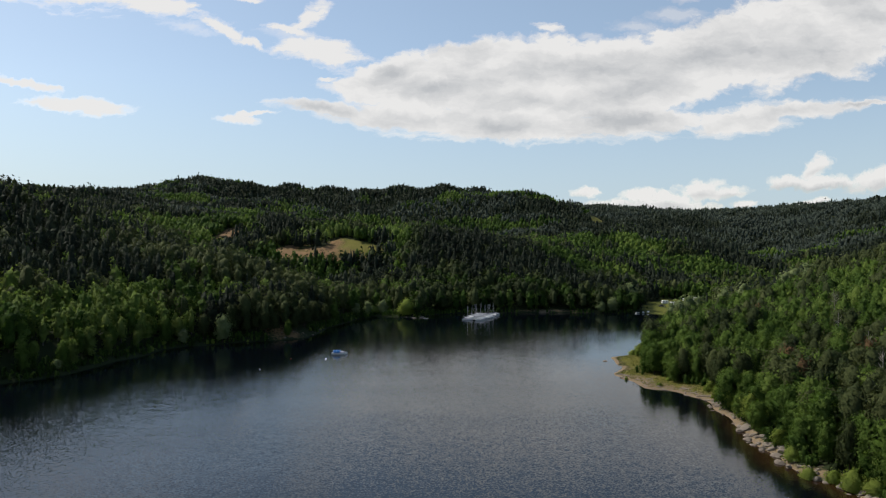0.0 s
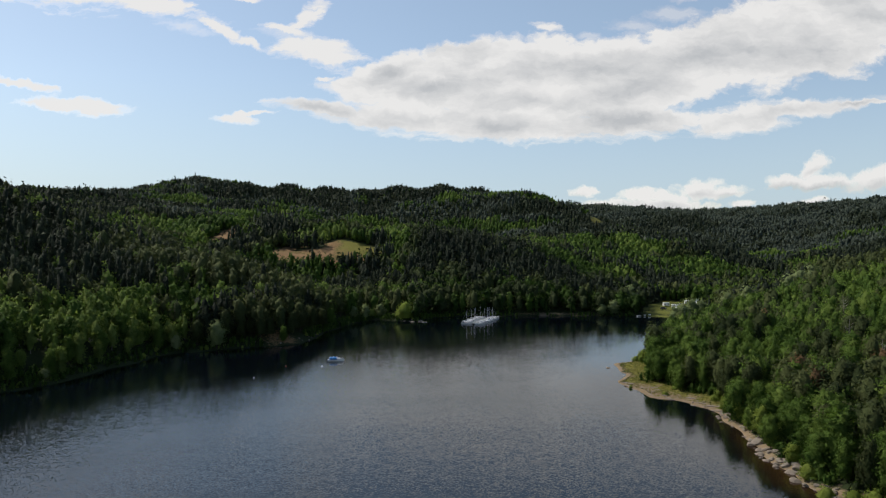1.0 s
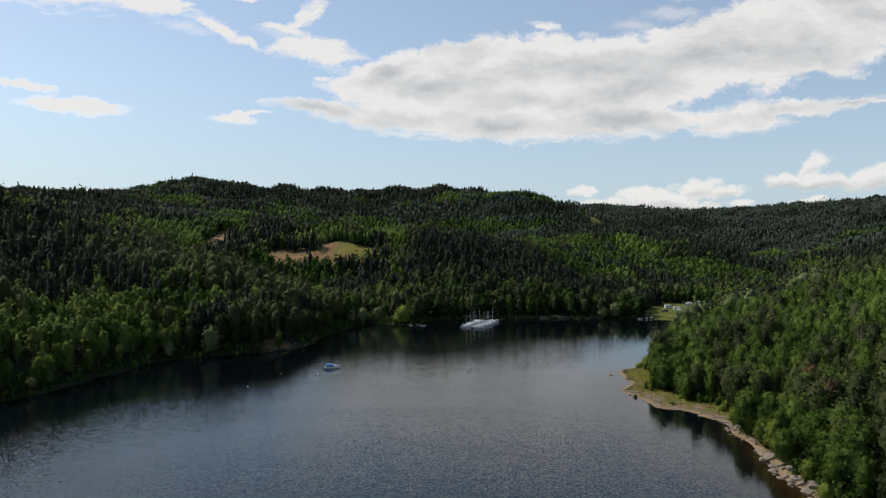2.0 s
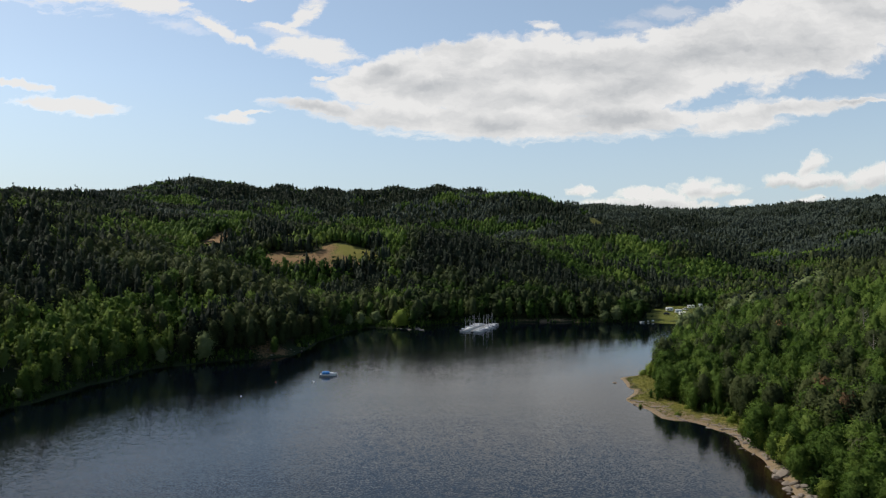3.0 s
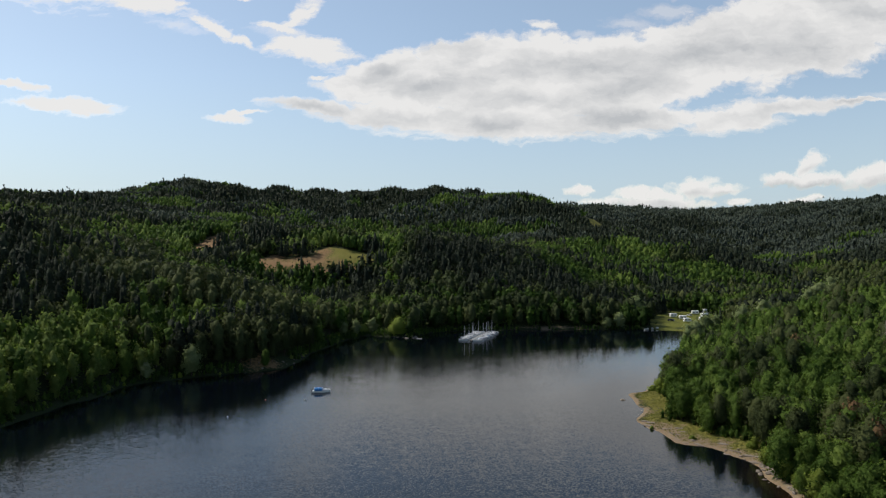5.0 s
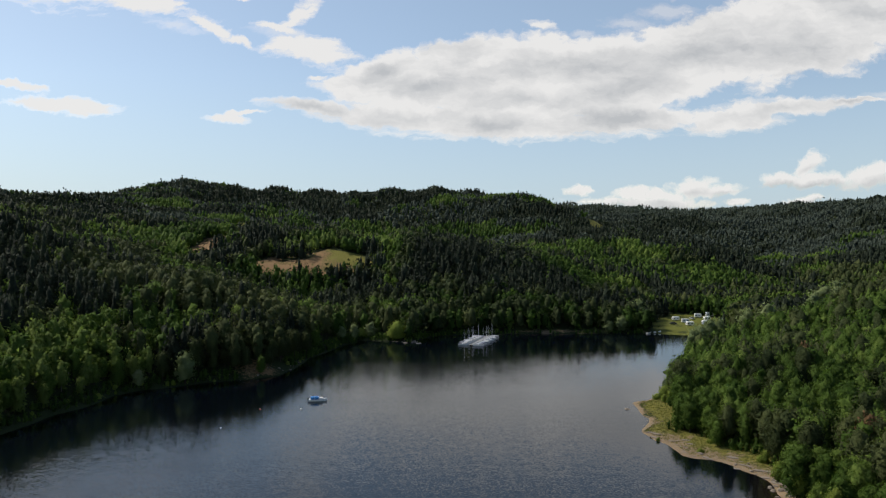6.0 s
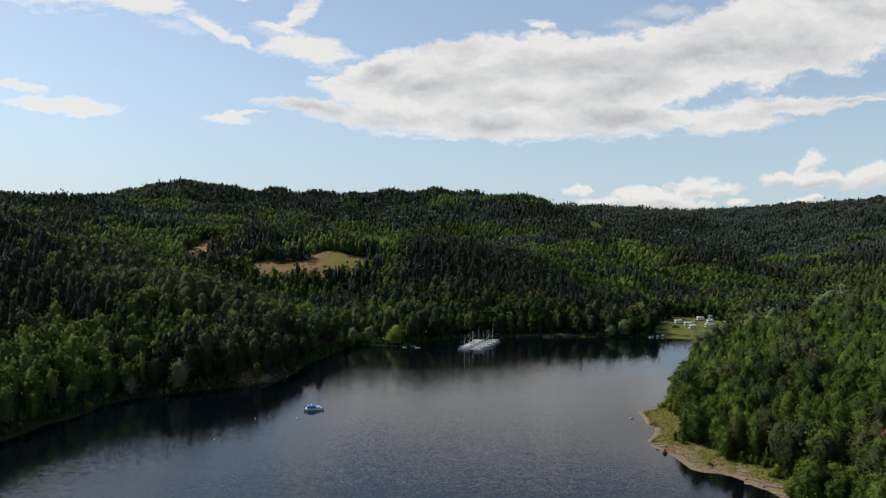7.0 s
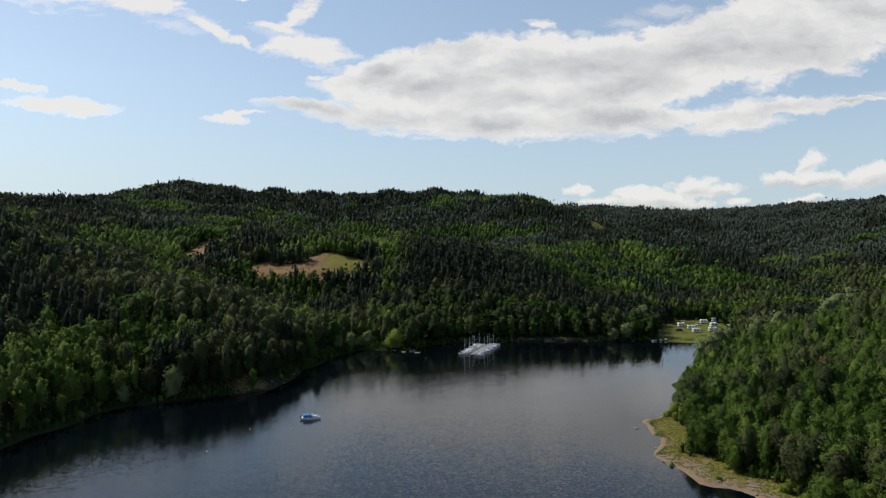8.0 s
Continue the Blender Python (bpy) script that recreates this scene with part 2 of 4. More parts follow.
# ---- the lie of the land ----
SHORE = [(-190, -300), (-180, 0), (-150, 120), (-129, 190), (-121, 198), (-116, 212), (-110, 238), (-106, 260), (-90, 269), (-74, 277),
         (-62, 284), (-59, 294), (-59, 308), (-57, 324), (-51, 346), (-46, 362), (-38, 380), (-26, 374), (-14, 370), (-3, 387), (9, 394), (43, 400), (89, 400),
         (119, 398), (139, 391), (158, 386), (155, 374), (131, 350), (106, 318), (87, 286), (77, 253), (63, 242), (60, 233), (60, 222),
         (53, 208), (58, 198), (59, 188), (69, 177), (68, 152), (65, 140), (64, 122), (66, 114), (69, 105), (75, 60), (90, 0), (100, -300)]
# Rises and hollows: (x, y, spread, height)
NEAR_HILLS = [(190, 325, 35, 7.0), (372, 935, 75, -24.0), (265, 765, 45, 6.0), (-195, 405, 40, 4.0), (-400, 420, 140, 35.7), (-230, 500, 60, -23.8), (-60, 440, 60, -17.7), (200, 460, 90, -14.0), (330, 560, 90, -26.2),
              (-260, 380, 90, 22.0), (-160, 310, 60, 6.1), (-300, 180, 130, -10.8), (-70, 560, 90, 23.1), (40, 520, 80, 12.8),
              (320, 270, 110, 20.3), (220, 250, 70, 26.0), (180, 140, 70, -17.2), (620, 480, 200, 57.7), (-850, 450, 350, 83.2),
              (250, 0, 140, 33.0), (-250, -20, 140, 33.3), (-180, 385, 45, -7.5), (200, 320, 60, -5.8), (150, 280, 40, -16.0)]
NEAR_RISES = [(-118, 464, 20, -8.0), (-75, 465, 20, -8.0), (-106, 336, 26, 9.0), (-236, 398, 42, 5.0), (-110, 290, 40, -7.1), (240, 330, 50, 13.8), (165, 235, 35, 6.4)]
FAR_HILLS = [(300, 1800, 250, 103.2), (950, 850, 200, 54.3), (1000, 2150, 300, 73.4), (0, 640, 80, 2.3), (-200, 640, 120, 18.1),
             (-430, 760, 180, 21.4), (-180, 900, 160, -14.9), (60, 900, 140, 22.3), (190, 880, 90, 15.8), (220, 720, 90, 19.2),
             (120, 640, 90, 13.9), (-430, 1230, 200, 129.5), (-640, 980, 220, 60.8), (-100, 1080, 200, 65.5), (320, 1250, 250, 71.6),
             (620, 1750, 350, 26.9), (1150, 1600, 400, 112.9), (650, 850, 180, 30.2), (430, 720, 110, -3.3), (480, 1000, 150, -28.7)]
FAR_RISES = [(900, 1200, 220, 44.5), (-330, 1180, 70, -24.8), (-540, 1060, 90, -50.6), (60, 990, 90, 16.4), (-60, 1000, 90, 19.8),
             (160, 940, 60, 15.6), (520, 1500, 150, -13.1), (-170, 610, 50, 4.6), (-240, 800, 90, 14.3)]


def wobble(x, y, size, seed):
    """Smooth wandering noise between about -1 and 1."""
    r = np.random.RandomState(seed)
    out = 0
    for k in range(6):
        a, p = r.uniform(0, 6.28), r.uniform(0, 6.28, 2)
        w = 6.28 / (size * r.uniform(0.6, 1.6))
        out = out + np.sin((x * np.cos(a) + y * np.sin(a)) * w + p[0]) * np.cos((y * np.cos(a) - x * np.sin(a)) * w * 0.7 + p[1])
    return out / 2.4


def shore_distance(x, y):
    """Metres to the waterline: above 0 on land, below 0 on the lake."""
    x, y = x + 1.6 * wobble(x, y, 22, 3), y + 1.6 * wobble(x, y, 22, 4)
    best, inside = np.full(x.shape, 1e9), np.zeros(x.shape, bool)
    for (ax, ay), (bx, by) in zip(SHORE, SHORE[1:] + SHORE[:1]):
        dx, dy = bx - ax, by - ay
        s = np.clip(((x - ax) * dx + (y - ay) * dy) / (dx * dx + dy * dy), 0, 1)
        best = np.minimum(best, np.hypot(x - ax - s * dx, y - ay - s * dy))
        cross = ((ay > y) != (by > y)) & (x < dx * (y - ay) / (dy if dy else 1e-9) + ax)
        inside ^= cross
    return np.where(inside, -best, best)


def bump2(x, y, cx, cy, rx, ry):
    return np.exp(-((x - cx) / rx) ** 2 - ((y - cy) / ry) ** 2)


def land(x, y):
    """Ground height and distance from the waterline."""
    x, y = np.asarray(x, float), np.asarray(y, float)
    d = shore_distance(x, y)
    h = 0
    for cx, cy, s, a in NEAR_HILLS + NEAR_RISES + FAR_HILLS + FAR_RISES:
        h = h + a * np.exp(-((x - cx) ** 2 + (y - cy) ** 2) / (2 * s * s))
    far = np.clip((y - 300) / 700, 0, 1)
    h = h - 0.5 * far + wobble(x, y, 90, 1) * (1.0 + 5 * far) + wobble(x, y, 26, 2) * (0.4 + 1.2 * far)
    h = 2.0 + np.log1p(np.exp(np.clip((h - 2.0) / 3.0, -30, 60))) * 3.0
    steep = 0.38 + 0.30 * (x < 0) * (y < 380) - 0.28 * bump2(x, y, 66, 208, 22, 40) - 0.20 * bump2(x, y, 160, 420, 60, 40)
    bank = np.maximum(d, 0) * steep
    z = -np.log(np.exp(-np.minimum(bank, 200) / 4) + np.exp(-np.minimum(h, 600) / 4)) * 4
    z = np.where(bank > 60, h, z)
    flat = bump2(x, y, 165, 428, 45, 45)
    z = z * (1 - flat) + np.minimum(z, 0.4 + 0.02 * np.maximum(d, 0)) * flat
    shelf = np.log(np.exp(-h / 4) + 1) * -4
    z = np.where(d > 0, z - shelf * np.exp(-d / 12), np.maximum(-5, d * 0.25))
    return z, d


def axis(marks):
    """Grid lines: from each (start, step) on, the step grows evenly to the next."""
    out = [marks[0][0]]
    for (a, s0), (b, s1) in zip(marks, marks[1:]):
        while out[-1] < b:
            f = (out[-1] - a) / (b - a)
            out.append(out[-1] + s0 + (s1 - s0) * f)
    return np.array(out)


def in_clearing(x, y):
    """1 in the meadow, 2 on the bare felling, 3 on the camp lawn, 4 on small open strips."""
    x, y = np.asarray(x, float), np.asarray(y, float)
    j = 0.25 * wobble(x, y, 30, 8)
    out = np.zeros(np.shape(x), int)
    out[((x + 96) / 55) ** 2 + ((y - 518 - 0.12 * (x + 94)) / 26) ** 2 < 1 + j] = 1
    out[((x + 106) / 13) ** 2 + ((y - 531) / 7) ** 2 < 1 + j] = 0
    out[((x + 184) / 16) ** 2 + ((y - 592) / 58) ** 2 < 1 + j] = 2
    out[((x + 208) / 26) ** 2 + ((y - 785) / 48) ** 2 < 1 + j] = 4
    u, v = (x - 152) * 0.91 - (y - 428) * 0.42, (x - 152) * 0.42 + (y - 428) * 0.91
    out[(u / 22) ** 2 + (v / 50) ** 2 < 1 + 0.4 * j] = 3
    out[((x + 150) / 26) ** 2 + ((y - 640) / 10) ** 2 < 1 + j] = 4
    out[((x - 205) / 14) ** 2 + ((y - 860) / 60) ** 2 < 1 + j] = 4
    return out


def sheet(name, xs, ys, zfun, mat, attrs):
    gx, gy = np.meshgrid(xs, ys)
    z, extra = zfun(gx, gy)
    nx, ny = len(xs), len(ys)
    co = np.stack([gx, gy, z], -1).reshape(-1, 3)
    i = (np.arange(ny - 1)[:, None] * nx + np.arange(nx - 1)).ravel()
    quads = np.stack([i, i + 1, i + nx + 1, i + nx], 1)
    ob = mesh_object(name, co, quads, mat)
    for key, fun in attrs.items():
        a = ob.data.attributes.new(key, "FLOAT", "POINT")
        a.data.foreach_set("value", np.ascontiguousarray(fun(gx, gy, z, extra).ravel(), dtype=np.float32))
    ob.data.shade_smooth()
    return ob


def fill_mesh(name, co, faces):
    """faces: an array of one width (3 or 4)."""
    me = bpy.data.meshes.new(name)
    k = faces.shape[1]
    me.vertices.add(len(co))
    me.vertices.foreach_set("co", np.ascontiguousarray(co, dtype=np.float32).ravel())
    me.loops.add(faces.size)
    me.loops.foreach_set("vertex_index", np.ascontiguousarray(faces, dtype=np.int32).ravel())
    me.polygons.add(len(faces))
    me.polygons.foreach_set("loop_start", np.arange(len(faces), dtype=np.int32) * k)
    me.update(calc_edges=True)
    return me


def mesh_object(name, co, faces, mat, parent=None, normals=None):
    me = fill_mesh(name, co, faces)
    me.materials.append(mat)
    if normals is not None:
        me.shade_smooth()
        me.normals_split_custom_set_from_vertices(np.ascontiguousarray(normals, dtype=np.float32))
    ob = new(name, me)
    ob.parent = parent
    return ob


xs = axis([(-3600, 170), (-900, 20), (-300, 8), (30, 4), (50, 2.0), (85, 2.0), (130, 6), (300, 9), (1000, 22), (3600, 170)])
ys = axis([(-700, 60), (60, 3), (105, 1.8), (250, 2.2), (460, 5), (1100, 12), (1900, 32), (4900, 170)])
GROUND = ground_material()


def sand_of(x, y, z, d):
    right = (x > 30) & (y < 262)
    return np.clip(1.35 - d / (2.6 + 1.9 * wobble(x, y, 12, 7) + 3.5 * bump2(x, y, 64, 190, 24, 20)) + 0.35 * wobble(x, y, 5, 9), 0, 1) * np.where(right, 1.0, 0.12) + 0.9 * bump2(x, y, 66, 402, 26, 3.5) * (z > 0)


def grass_of(x, y, z, d):
    c = in_clearing(x, y)
    tip = np.clip(bump2(x, y, 66, 214, 22, 44) * 1.2, 0, 0.62) * np.clip((d - 0.8) / 2.5, 0, 1)
    return np.where(c == 4, 1.0, np.where(c == 1, 0.6 + 0.4 * (x > -80), tip))


def soil_of(x, y, z, d):
    c = in_clearing(x, y)
    return np.where(c == 1, np.clip(0.75 + 0.35 * wobble(x, y, 24, 14) - 1.1 * bump2(x, y, -64, 540, 15, 24), 0, 1), np.where(c == 2, 1.0, 0.7 * bump2(x, y, -66, 286, 14, 8) * (z > 0)))


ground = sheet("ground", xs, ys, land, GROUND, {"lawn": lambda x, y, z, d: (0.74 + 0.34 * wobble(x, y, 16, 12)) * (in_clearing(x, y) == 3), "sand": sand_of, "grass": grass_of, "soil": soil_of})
tagged(ground, "wooded hills of dark soil with a sandy, stony lake shore", "ground", kind="structure")

def ripple_of(x, y, z, d):
    """Ripple height: glassy under the far shore, ruffled by the wind towards the open water."""
    far, bay = np.clip((y - 325) / 40, 0, 1), np.clip((290 - y) / 40, 0, 1) * (x < 20)
    base, calm = 0.42 * (1 - far) + 0.32 * far, 0.45 + 0.55 * np.clip((255 - y) / 110, 0, 1)
    return calm * (base + (1 - base) * np.clip((-d - 4 - 3 * bay - 24 * far) / (24 + 4 * bay + 36 * far), 0, 1) ** 1.2)


lake = sheet("water", axis([(-230, 4), (240, 4)]), axis([(-420, 12), (90, 4), (420, 4)]), lambda x, y: (np.zeros(x.shape), shore_distance(x, y)), water_material(),
             {"shallow": lambda x, y, z, d: np.clip(1 + d / 7, 0, 1) ** 1.5 * (x > 30) * np.clip((178 - y) / 45, 0, 1),
              "open_water": ripple_of})
tagged(lake, "calm dark lake water with small ripples", "water", kind="structure")

# the sky's cloud, far behind the last hills
az = np.linspace(radians(-62), radians(62), 40)
el = np.linspace(-60, 3000, 12)
ga, ge = np.meshgrid(az, el)
co = np.stack([4700 * np.sin(ga), 4700 * np.cos(ga), ge], -1).reshape(-1, 3)
i = (np.arange(11)[:, None] * 40 + np.arange(39)).ravel()
backdrop = mesh_object("backdrop", co, np.stack([i, i + 1, i + 41, i + 40], 1), cloud_material())
tagged(backdrop, "pale summer sky with a broad broken bank of white cloud", "sky", kind="structure")


# ---- trees ----
def unit(v):
    return v / np.maximum(np.linalg.norm(v, axis=-1, keepdims=True), 1e-9)


def cards(r, centre, normal, size, jitter=0.75):
    """Leaf clumps: one ragged three-cornered piece at each centre, facing about along its normal."""
    k = len(centre)
    nrm = unit(normal + r.normal(0, jitter, (k, 3)))
    side = unit(np.cross(nrm, r.normal(0, 1, (k, 3))))
    up = np.cross(nrm, side)
    size = np.broadcast_to(size, (k,)) * r.uniform(0.6, 1.4, k)
    a0 = r.uniform(0, 6.28, k)
    out = []
    for j in range(3):
        a = a0 + j * 2.094 + r.uniform(-0.5, 0.5, k)
        out.append(centre + (side * np.cos(a)[:, None] + up * np.sin(a)[:, None]) * (size * 0.62 * r.uniform(0.7, 1.2, k))[:, None])
    co = np.stack(out, 1).reshape(-1, 3)
    return co, np.arange(len(co)).reshape(-1, 3)


def mass(r, low, profile, sides, rings, lump, tiers=0):
    """The body of a crown: rings of uneven width from low to 1, closed at the top (unit tree)."""
    ph, amp = r.uniform(0, 6.28, (3, 4)), r.uniform(0.5, 1.0, (3, 4))
    vs, fs = [], []
    for i in range(rings):
        f = i / rings
        z = low + (1 - low) * f
        for k in range(sides):
            a = 6.283 * (k + 0.5 * (i % 2)) / sides
            w = sum(amp[j, q] * math.sin((j + 2) * a + q * 5 * z + ph[j, q]) for j in range(3) for q in range(4)) / 4
            rad = profile(f) * (1 + lump * w + r.uniform(-0.5, 0.5) * lump)
            if tiers:
                rad *= 1.18 if i % 2 == 0 else 0.72
            vs.append((rad * math.cos(a), rad * math.sin(a), z + r.uniform(-0.4, 0.4) * (1 - low) / rings))
    vs.append((r.uniform(-0.02, 0.02), r.uniform(-0.02, 0.02), 1.0))
    for i in range(rings - 1):
        for k in range(sides):
            p, q = i * sides + k, i * sides + (k + 1) % sides
            u, v = p + sides, q + sides
            if i % 2 == 0:
                fs += [(p, q, u), (q, v, u)]
            else:
                fs += [(p, v, u), (p, q, v)]
    top = (rings - 1) * sides
    fs += [(top + k, top + (k + 1) % sides, len(vs) - 1) for k in range(sides)]
    return np.array(vs), np.array(fs)


def crown(r, low, profile, sides, rings, n, size, lump=0.22, tiers=0, lean_up=0.35):
    """Crown body with leaf clumps standing off its surface."""
    vs, fs = mass(r, low, profile, sides, rings, lump, tiers)
    return leafed(r, vs, fs, n, size, lean_up)


def leafed(r, vs, fs, n, size, lean_up):
    """Adds clumps over the body; returns also normals that follow the crown's rounding, so that each crown has a lit and a shaded side."""
    tri = vs[fs]
    nrm = np.cross(tri[:, 1] - tri[:, 0], tri[:, 2] - tri[:, 0])
    soft = np.zeros(vs.shape)
    for k in range(3):
        np.add.at(soft, fs[:, k], nrm)
    soft = unit(soft)
    if n:
        area = np.linalg.norm(nrm, axis=1)
        pick = r.choice(len(fs), n, p=area / area.sum())
        w = r.dirichlet((1, 1, 1), n)
        c = (tri[pick] * w[:, :, None]).sum(1)
        nn = unit(nrm[pick])
        c = c + nn * r.uniform(-0.3, 2.8, (n, 1)) * size
        cv, cf = cards(r, c, nn + np.array([0, 0, lean_up]), size)
        fs = np.concatenate([fs, cf + len(vs)])
        vs = np.concatenate([vs, cv])
        soft = np.concatenate([soft, np.repeat(unit(nn + r.normal(0, 0.34, (n, 3))), 3, 0)])
    body = unit(np.stack([vs[:, 0] / 0.06, vs[:, 1] / 0.06, (vs[:, 2] - 0.42) / 0.20], 1))
    return vs, fs, unit(0.5 * body + 0.6 * soft)


def lobed(r, low, profile, sides, rings, n, size, lobes, lobe_size):
    """A crown of several rounded leafy lobes crowded round a narrower core, with clumps over all of them."""
    vs, fs = mass(r, low, lambda f: profile(f) * 0.72, max(5, sides - 2), max(3, rings - 2), 0.3)
    vs_all, fs_all, count = [vs], [fs], len(vs)
    for k in range(lobes):
        f = 0.12 + 0.80 * ((k + r.uniform(0.2, 0.8)) / lobes)
        a, rad = 2.4 * k + r.uniform(-0.5, 0.5), lobe_size * r.uniform(0.5, 0.95)
        out = max(0.0, profile(f) - 0.55 * rad) * r.uniform(0.75, 1.1)
        lv, lf = mass(r, 0.0, lambda g: 0.08 + 0.95 * math.sqrt(max(0.0, 1 - (1.7 * g - 0.75) ** 2)), 6 if sides > 7 else 5, 3, 0.36)
        lv = lv * (rad, rad, rad * 1.7) + (out * math.cos(a), out * math.sin(a), low + (1 - low) * f - 0.85 * rad)
        lv[:, 2] = np.minimum(lv[:, 2], 1.04)
        vs_all.append(lv)
        fs_all.append(lf + count)
        count += len(lv)
    vs, fs = np.concatenate(vs_all), np.concatenate(fs_all)
    return leafed(r, vs, fs, n, size, 0.45)


def broadleaf(r, sides, rings, n, size):
    wide, top = r.uniform(0.25, 0.33), r.uniform(0.9, 1.3)
    profile = lambda f: wide * (0.62 + 1.1 * f - 1.05 * f * f) * max(0.08, 1 - f ** 3) ** (0.5 * top)
    if sides < 5:
        return crown(r, 0.12, profile, sides, rings, n, size, 0.40)
    return lobed(r, 0.12, profile, sides, rings, n, size, {5: 2, 6: 4, 7: 5}.get(sides, 9), wide * r.uniform(0.42, 0.55))


def slender(r, sides, rings, n, size):
    wide = r.uniform(0.18, 0.23)
    profile = lambda f: wide * (0.7 + 0.9 * f - 1.30 * f * f)
    if sides < 6:
        return crown(r, 0.12, profile, sides, rings, n, size, 0.42)
    return lobed(r, 0.12, profile, sides, rings, n, size, sides, wide * r.uniform(0.45, 0.6))


def pine(r, sides, rings, n, size):
    wide = r.uniform(0.18, 0.23)
    return crown(r, 0.28, lambda f: wide * (0.80 + 0.60 * f - 1.05 * f * f), sides, rings, n, size, 0.45, 0, 0.6)


def spruce(r, sides, rings, n, size):
    wide = r.uniform(0.16, 0.21)
    return crown(r, 0.10, lambda f: wide * (1.02 - f), sides, rings, n, size, 0.16, 1, 0.1)


def fir(r, sides, rings, n, size):
    wide = r.uniform(0.19, 0.24)
    return crown(r, 0.16, lambda f: wide * (1.03 - f) ** 0.8, sides, rings, n, size, 0.30, 1, 0.2)


def bush(r, sides, rings, n, size):
    return crown(r, 0.0, lambda f: 0.50 * (0.8 + 0.8 * f - 1.2 * f * f) * max(0.08, 1 - f ** 4) ** 0.5, sides, rings, n, size, 0.30)


def stem(r, height, foot, lean=0.02, sides=5, limbs=0, low=0.35):
    """A tapered trunk with a few limbs, in three-cornered faces (unit tree)."""
    vs, fs = [], []

    def tube(path, radii):
        base = len(vs)
        for p, w in zip(path, radii):
            for k in range(sides):
                a = 6.283 * k / sides
                vs.append((p[0] + w * math.cos(a), p[1] + w * math.sin(a), p[2]))
        for j in range(len(path) - 1):
            for k in range(sides):
                p, q = base + j * sides + k, base + j * sides + (k + 1) % sides
                fs.extend([(p, q, q + sides), (p, q + sides, p + sides)])

    tip = (r.uniform(-lean, lean), r.uniform(-lean, lean))
    pts = [(tip[0] * f * f, tip[1] * f * f, -0.03 + (height + 0.03) * f) for f in (0, 0.06, 0.5, 1)]
    tube(pts, (foot * 1.5, foot, foot * 0.65, foot * 0.2))
    for k in range(limbs):
        z, a = r.uniform(low, height * 0.9), r.uniform(0, 6.28)
        ln = r.uniform(0.14, 0.24) * (1.2 - z)
        tube([(0, 0, z), (ln * 0.6 * math.cos(a), ln * 0.6 * math.sin(a), z + 0.03), (ln * math.cos(a), ln * math.sin(a), z + 0.08)], (foot * 0.4, foot * 0.25, foot * 0.08))
    return np.array(vs), np.array(fs)


KINDS = {
    "broad": (broadleaf, LEAF_BROAD, BARK), "birch": (slender, LEAF_BIRCH, BARK_PALE), "fresh": (broadleaf, LEAF_FRESH, BARK), "grey": (pine, LEAF_HAZE, BARK),
    "pine": (pine, LEAF_PINE, BARK), "fir": (fir, LEAF_SPRUCE, BARK), "spruce": (spruce, LEAF_SPRUCE, BARK), "rust": (pine, LEAF_RUST, BARK),
    "willow": (broadleaf, LEAF_WILLOW, BARK), "bush": (bush, LEAF_BUSH, BARK), "sapling": (broadleaf, LEAF_BUSH, BARK),
}
LOOKS = {"broad": "leafy green crowns", "birch": "light green birch crowns", "pine": "grey-green pine crowns", "spruce": "dark spruce crowns",
         "rust": "rust-brown dying pines", "fir": "dark full-crowned conifers", "fresh": "fresh yellow-green crowns", "grey": "grey-green pines tinted for haze", "bush": "low bushes"}


def scatter(x0, x1, y0, y1, step, seed, reach=0.74, margin=45, loose=0.48):
    """Jittered planting places inside a stretch of land, thinned to the valley that opens northwards."""
    r = np.random.RandomState(seed)
    gx, gy = np.meshgrid(np.arange(x0, x1, step), np.arange(y0, y1, step))
    x = (gx + r.uniform(-loose, loose, gx.shape) * step).ravel()
    y = (gy + r.uniform(-loose, loose, gy.shape) * step).ravel()
    k = np.abs(x) < reach * y + margin
    return x[k], y[k], r


# Stands of one kind: (kind, x, y, half width, half depth); grey stands have haze in their leaf colour
FAR_STANDS = [
    ("fir", -440, 775, 86, 103), ("fir", -322, 700, 48, 58), ("grey", -261, 707, 38, 45), ("fresh", -226, 917, 22, 15), ("broad", -177, 833, 36, 43), ("broad", -10, 825, 76, 24),
    ("grey", 19, 891, 97, 18), ("broad", 44, 807, 34, 30), ("grey", 96, 740, 37, 45), ("fir", 137, 878, 37, 45), ("pine", 179, 751, 29, 36), ("spruce", 287, 744, 50, 31),
    ("grey", 558, 1144, 119, 84), ("fir", 425, 1170, 70, 60), ("fir", 640, 1010, 90, 26), ("broad", 560, 900, 60, 30), ("pine", 523, 946, 33, 39), ("grey", 484, 773, 35, 41), ("fir", -153, 1043, 195, 78), ("pine", 373, 625, 30, 28)]
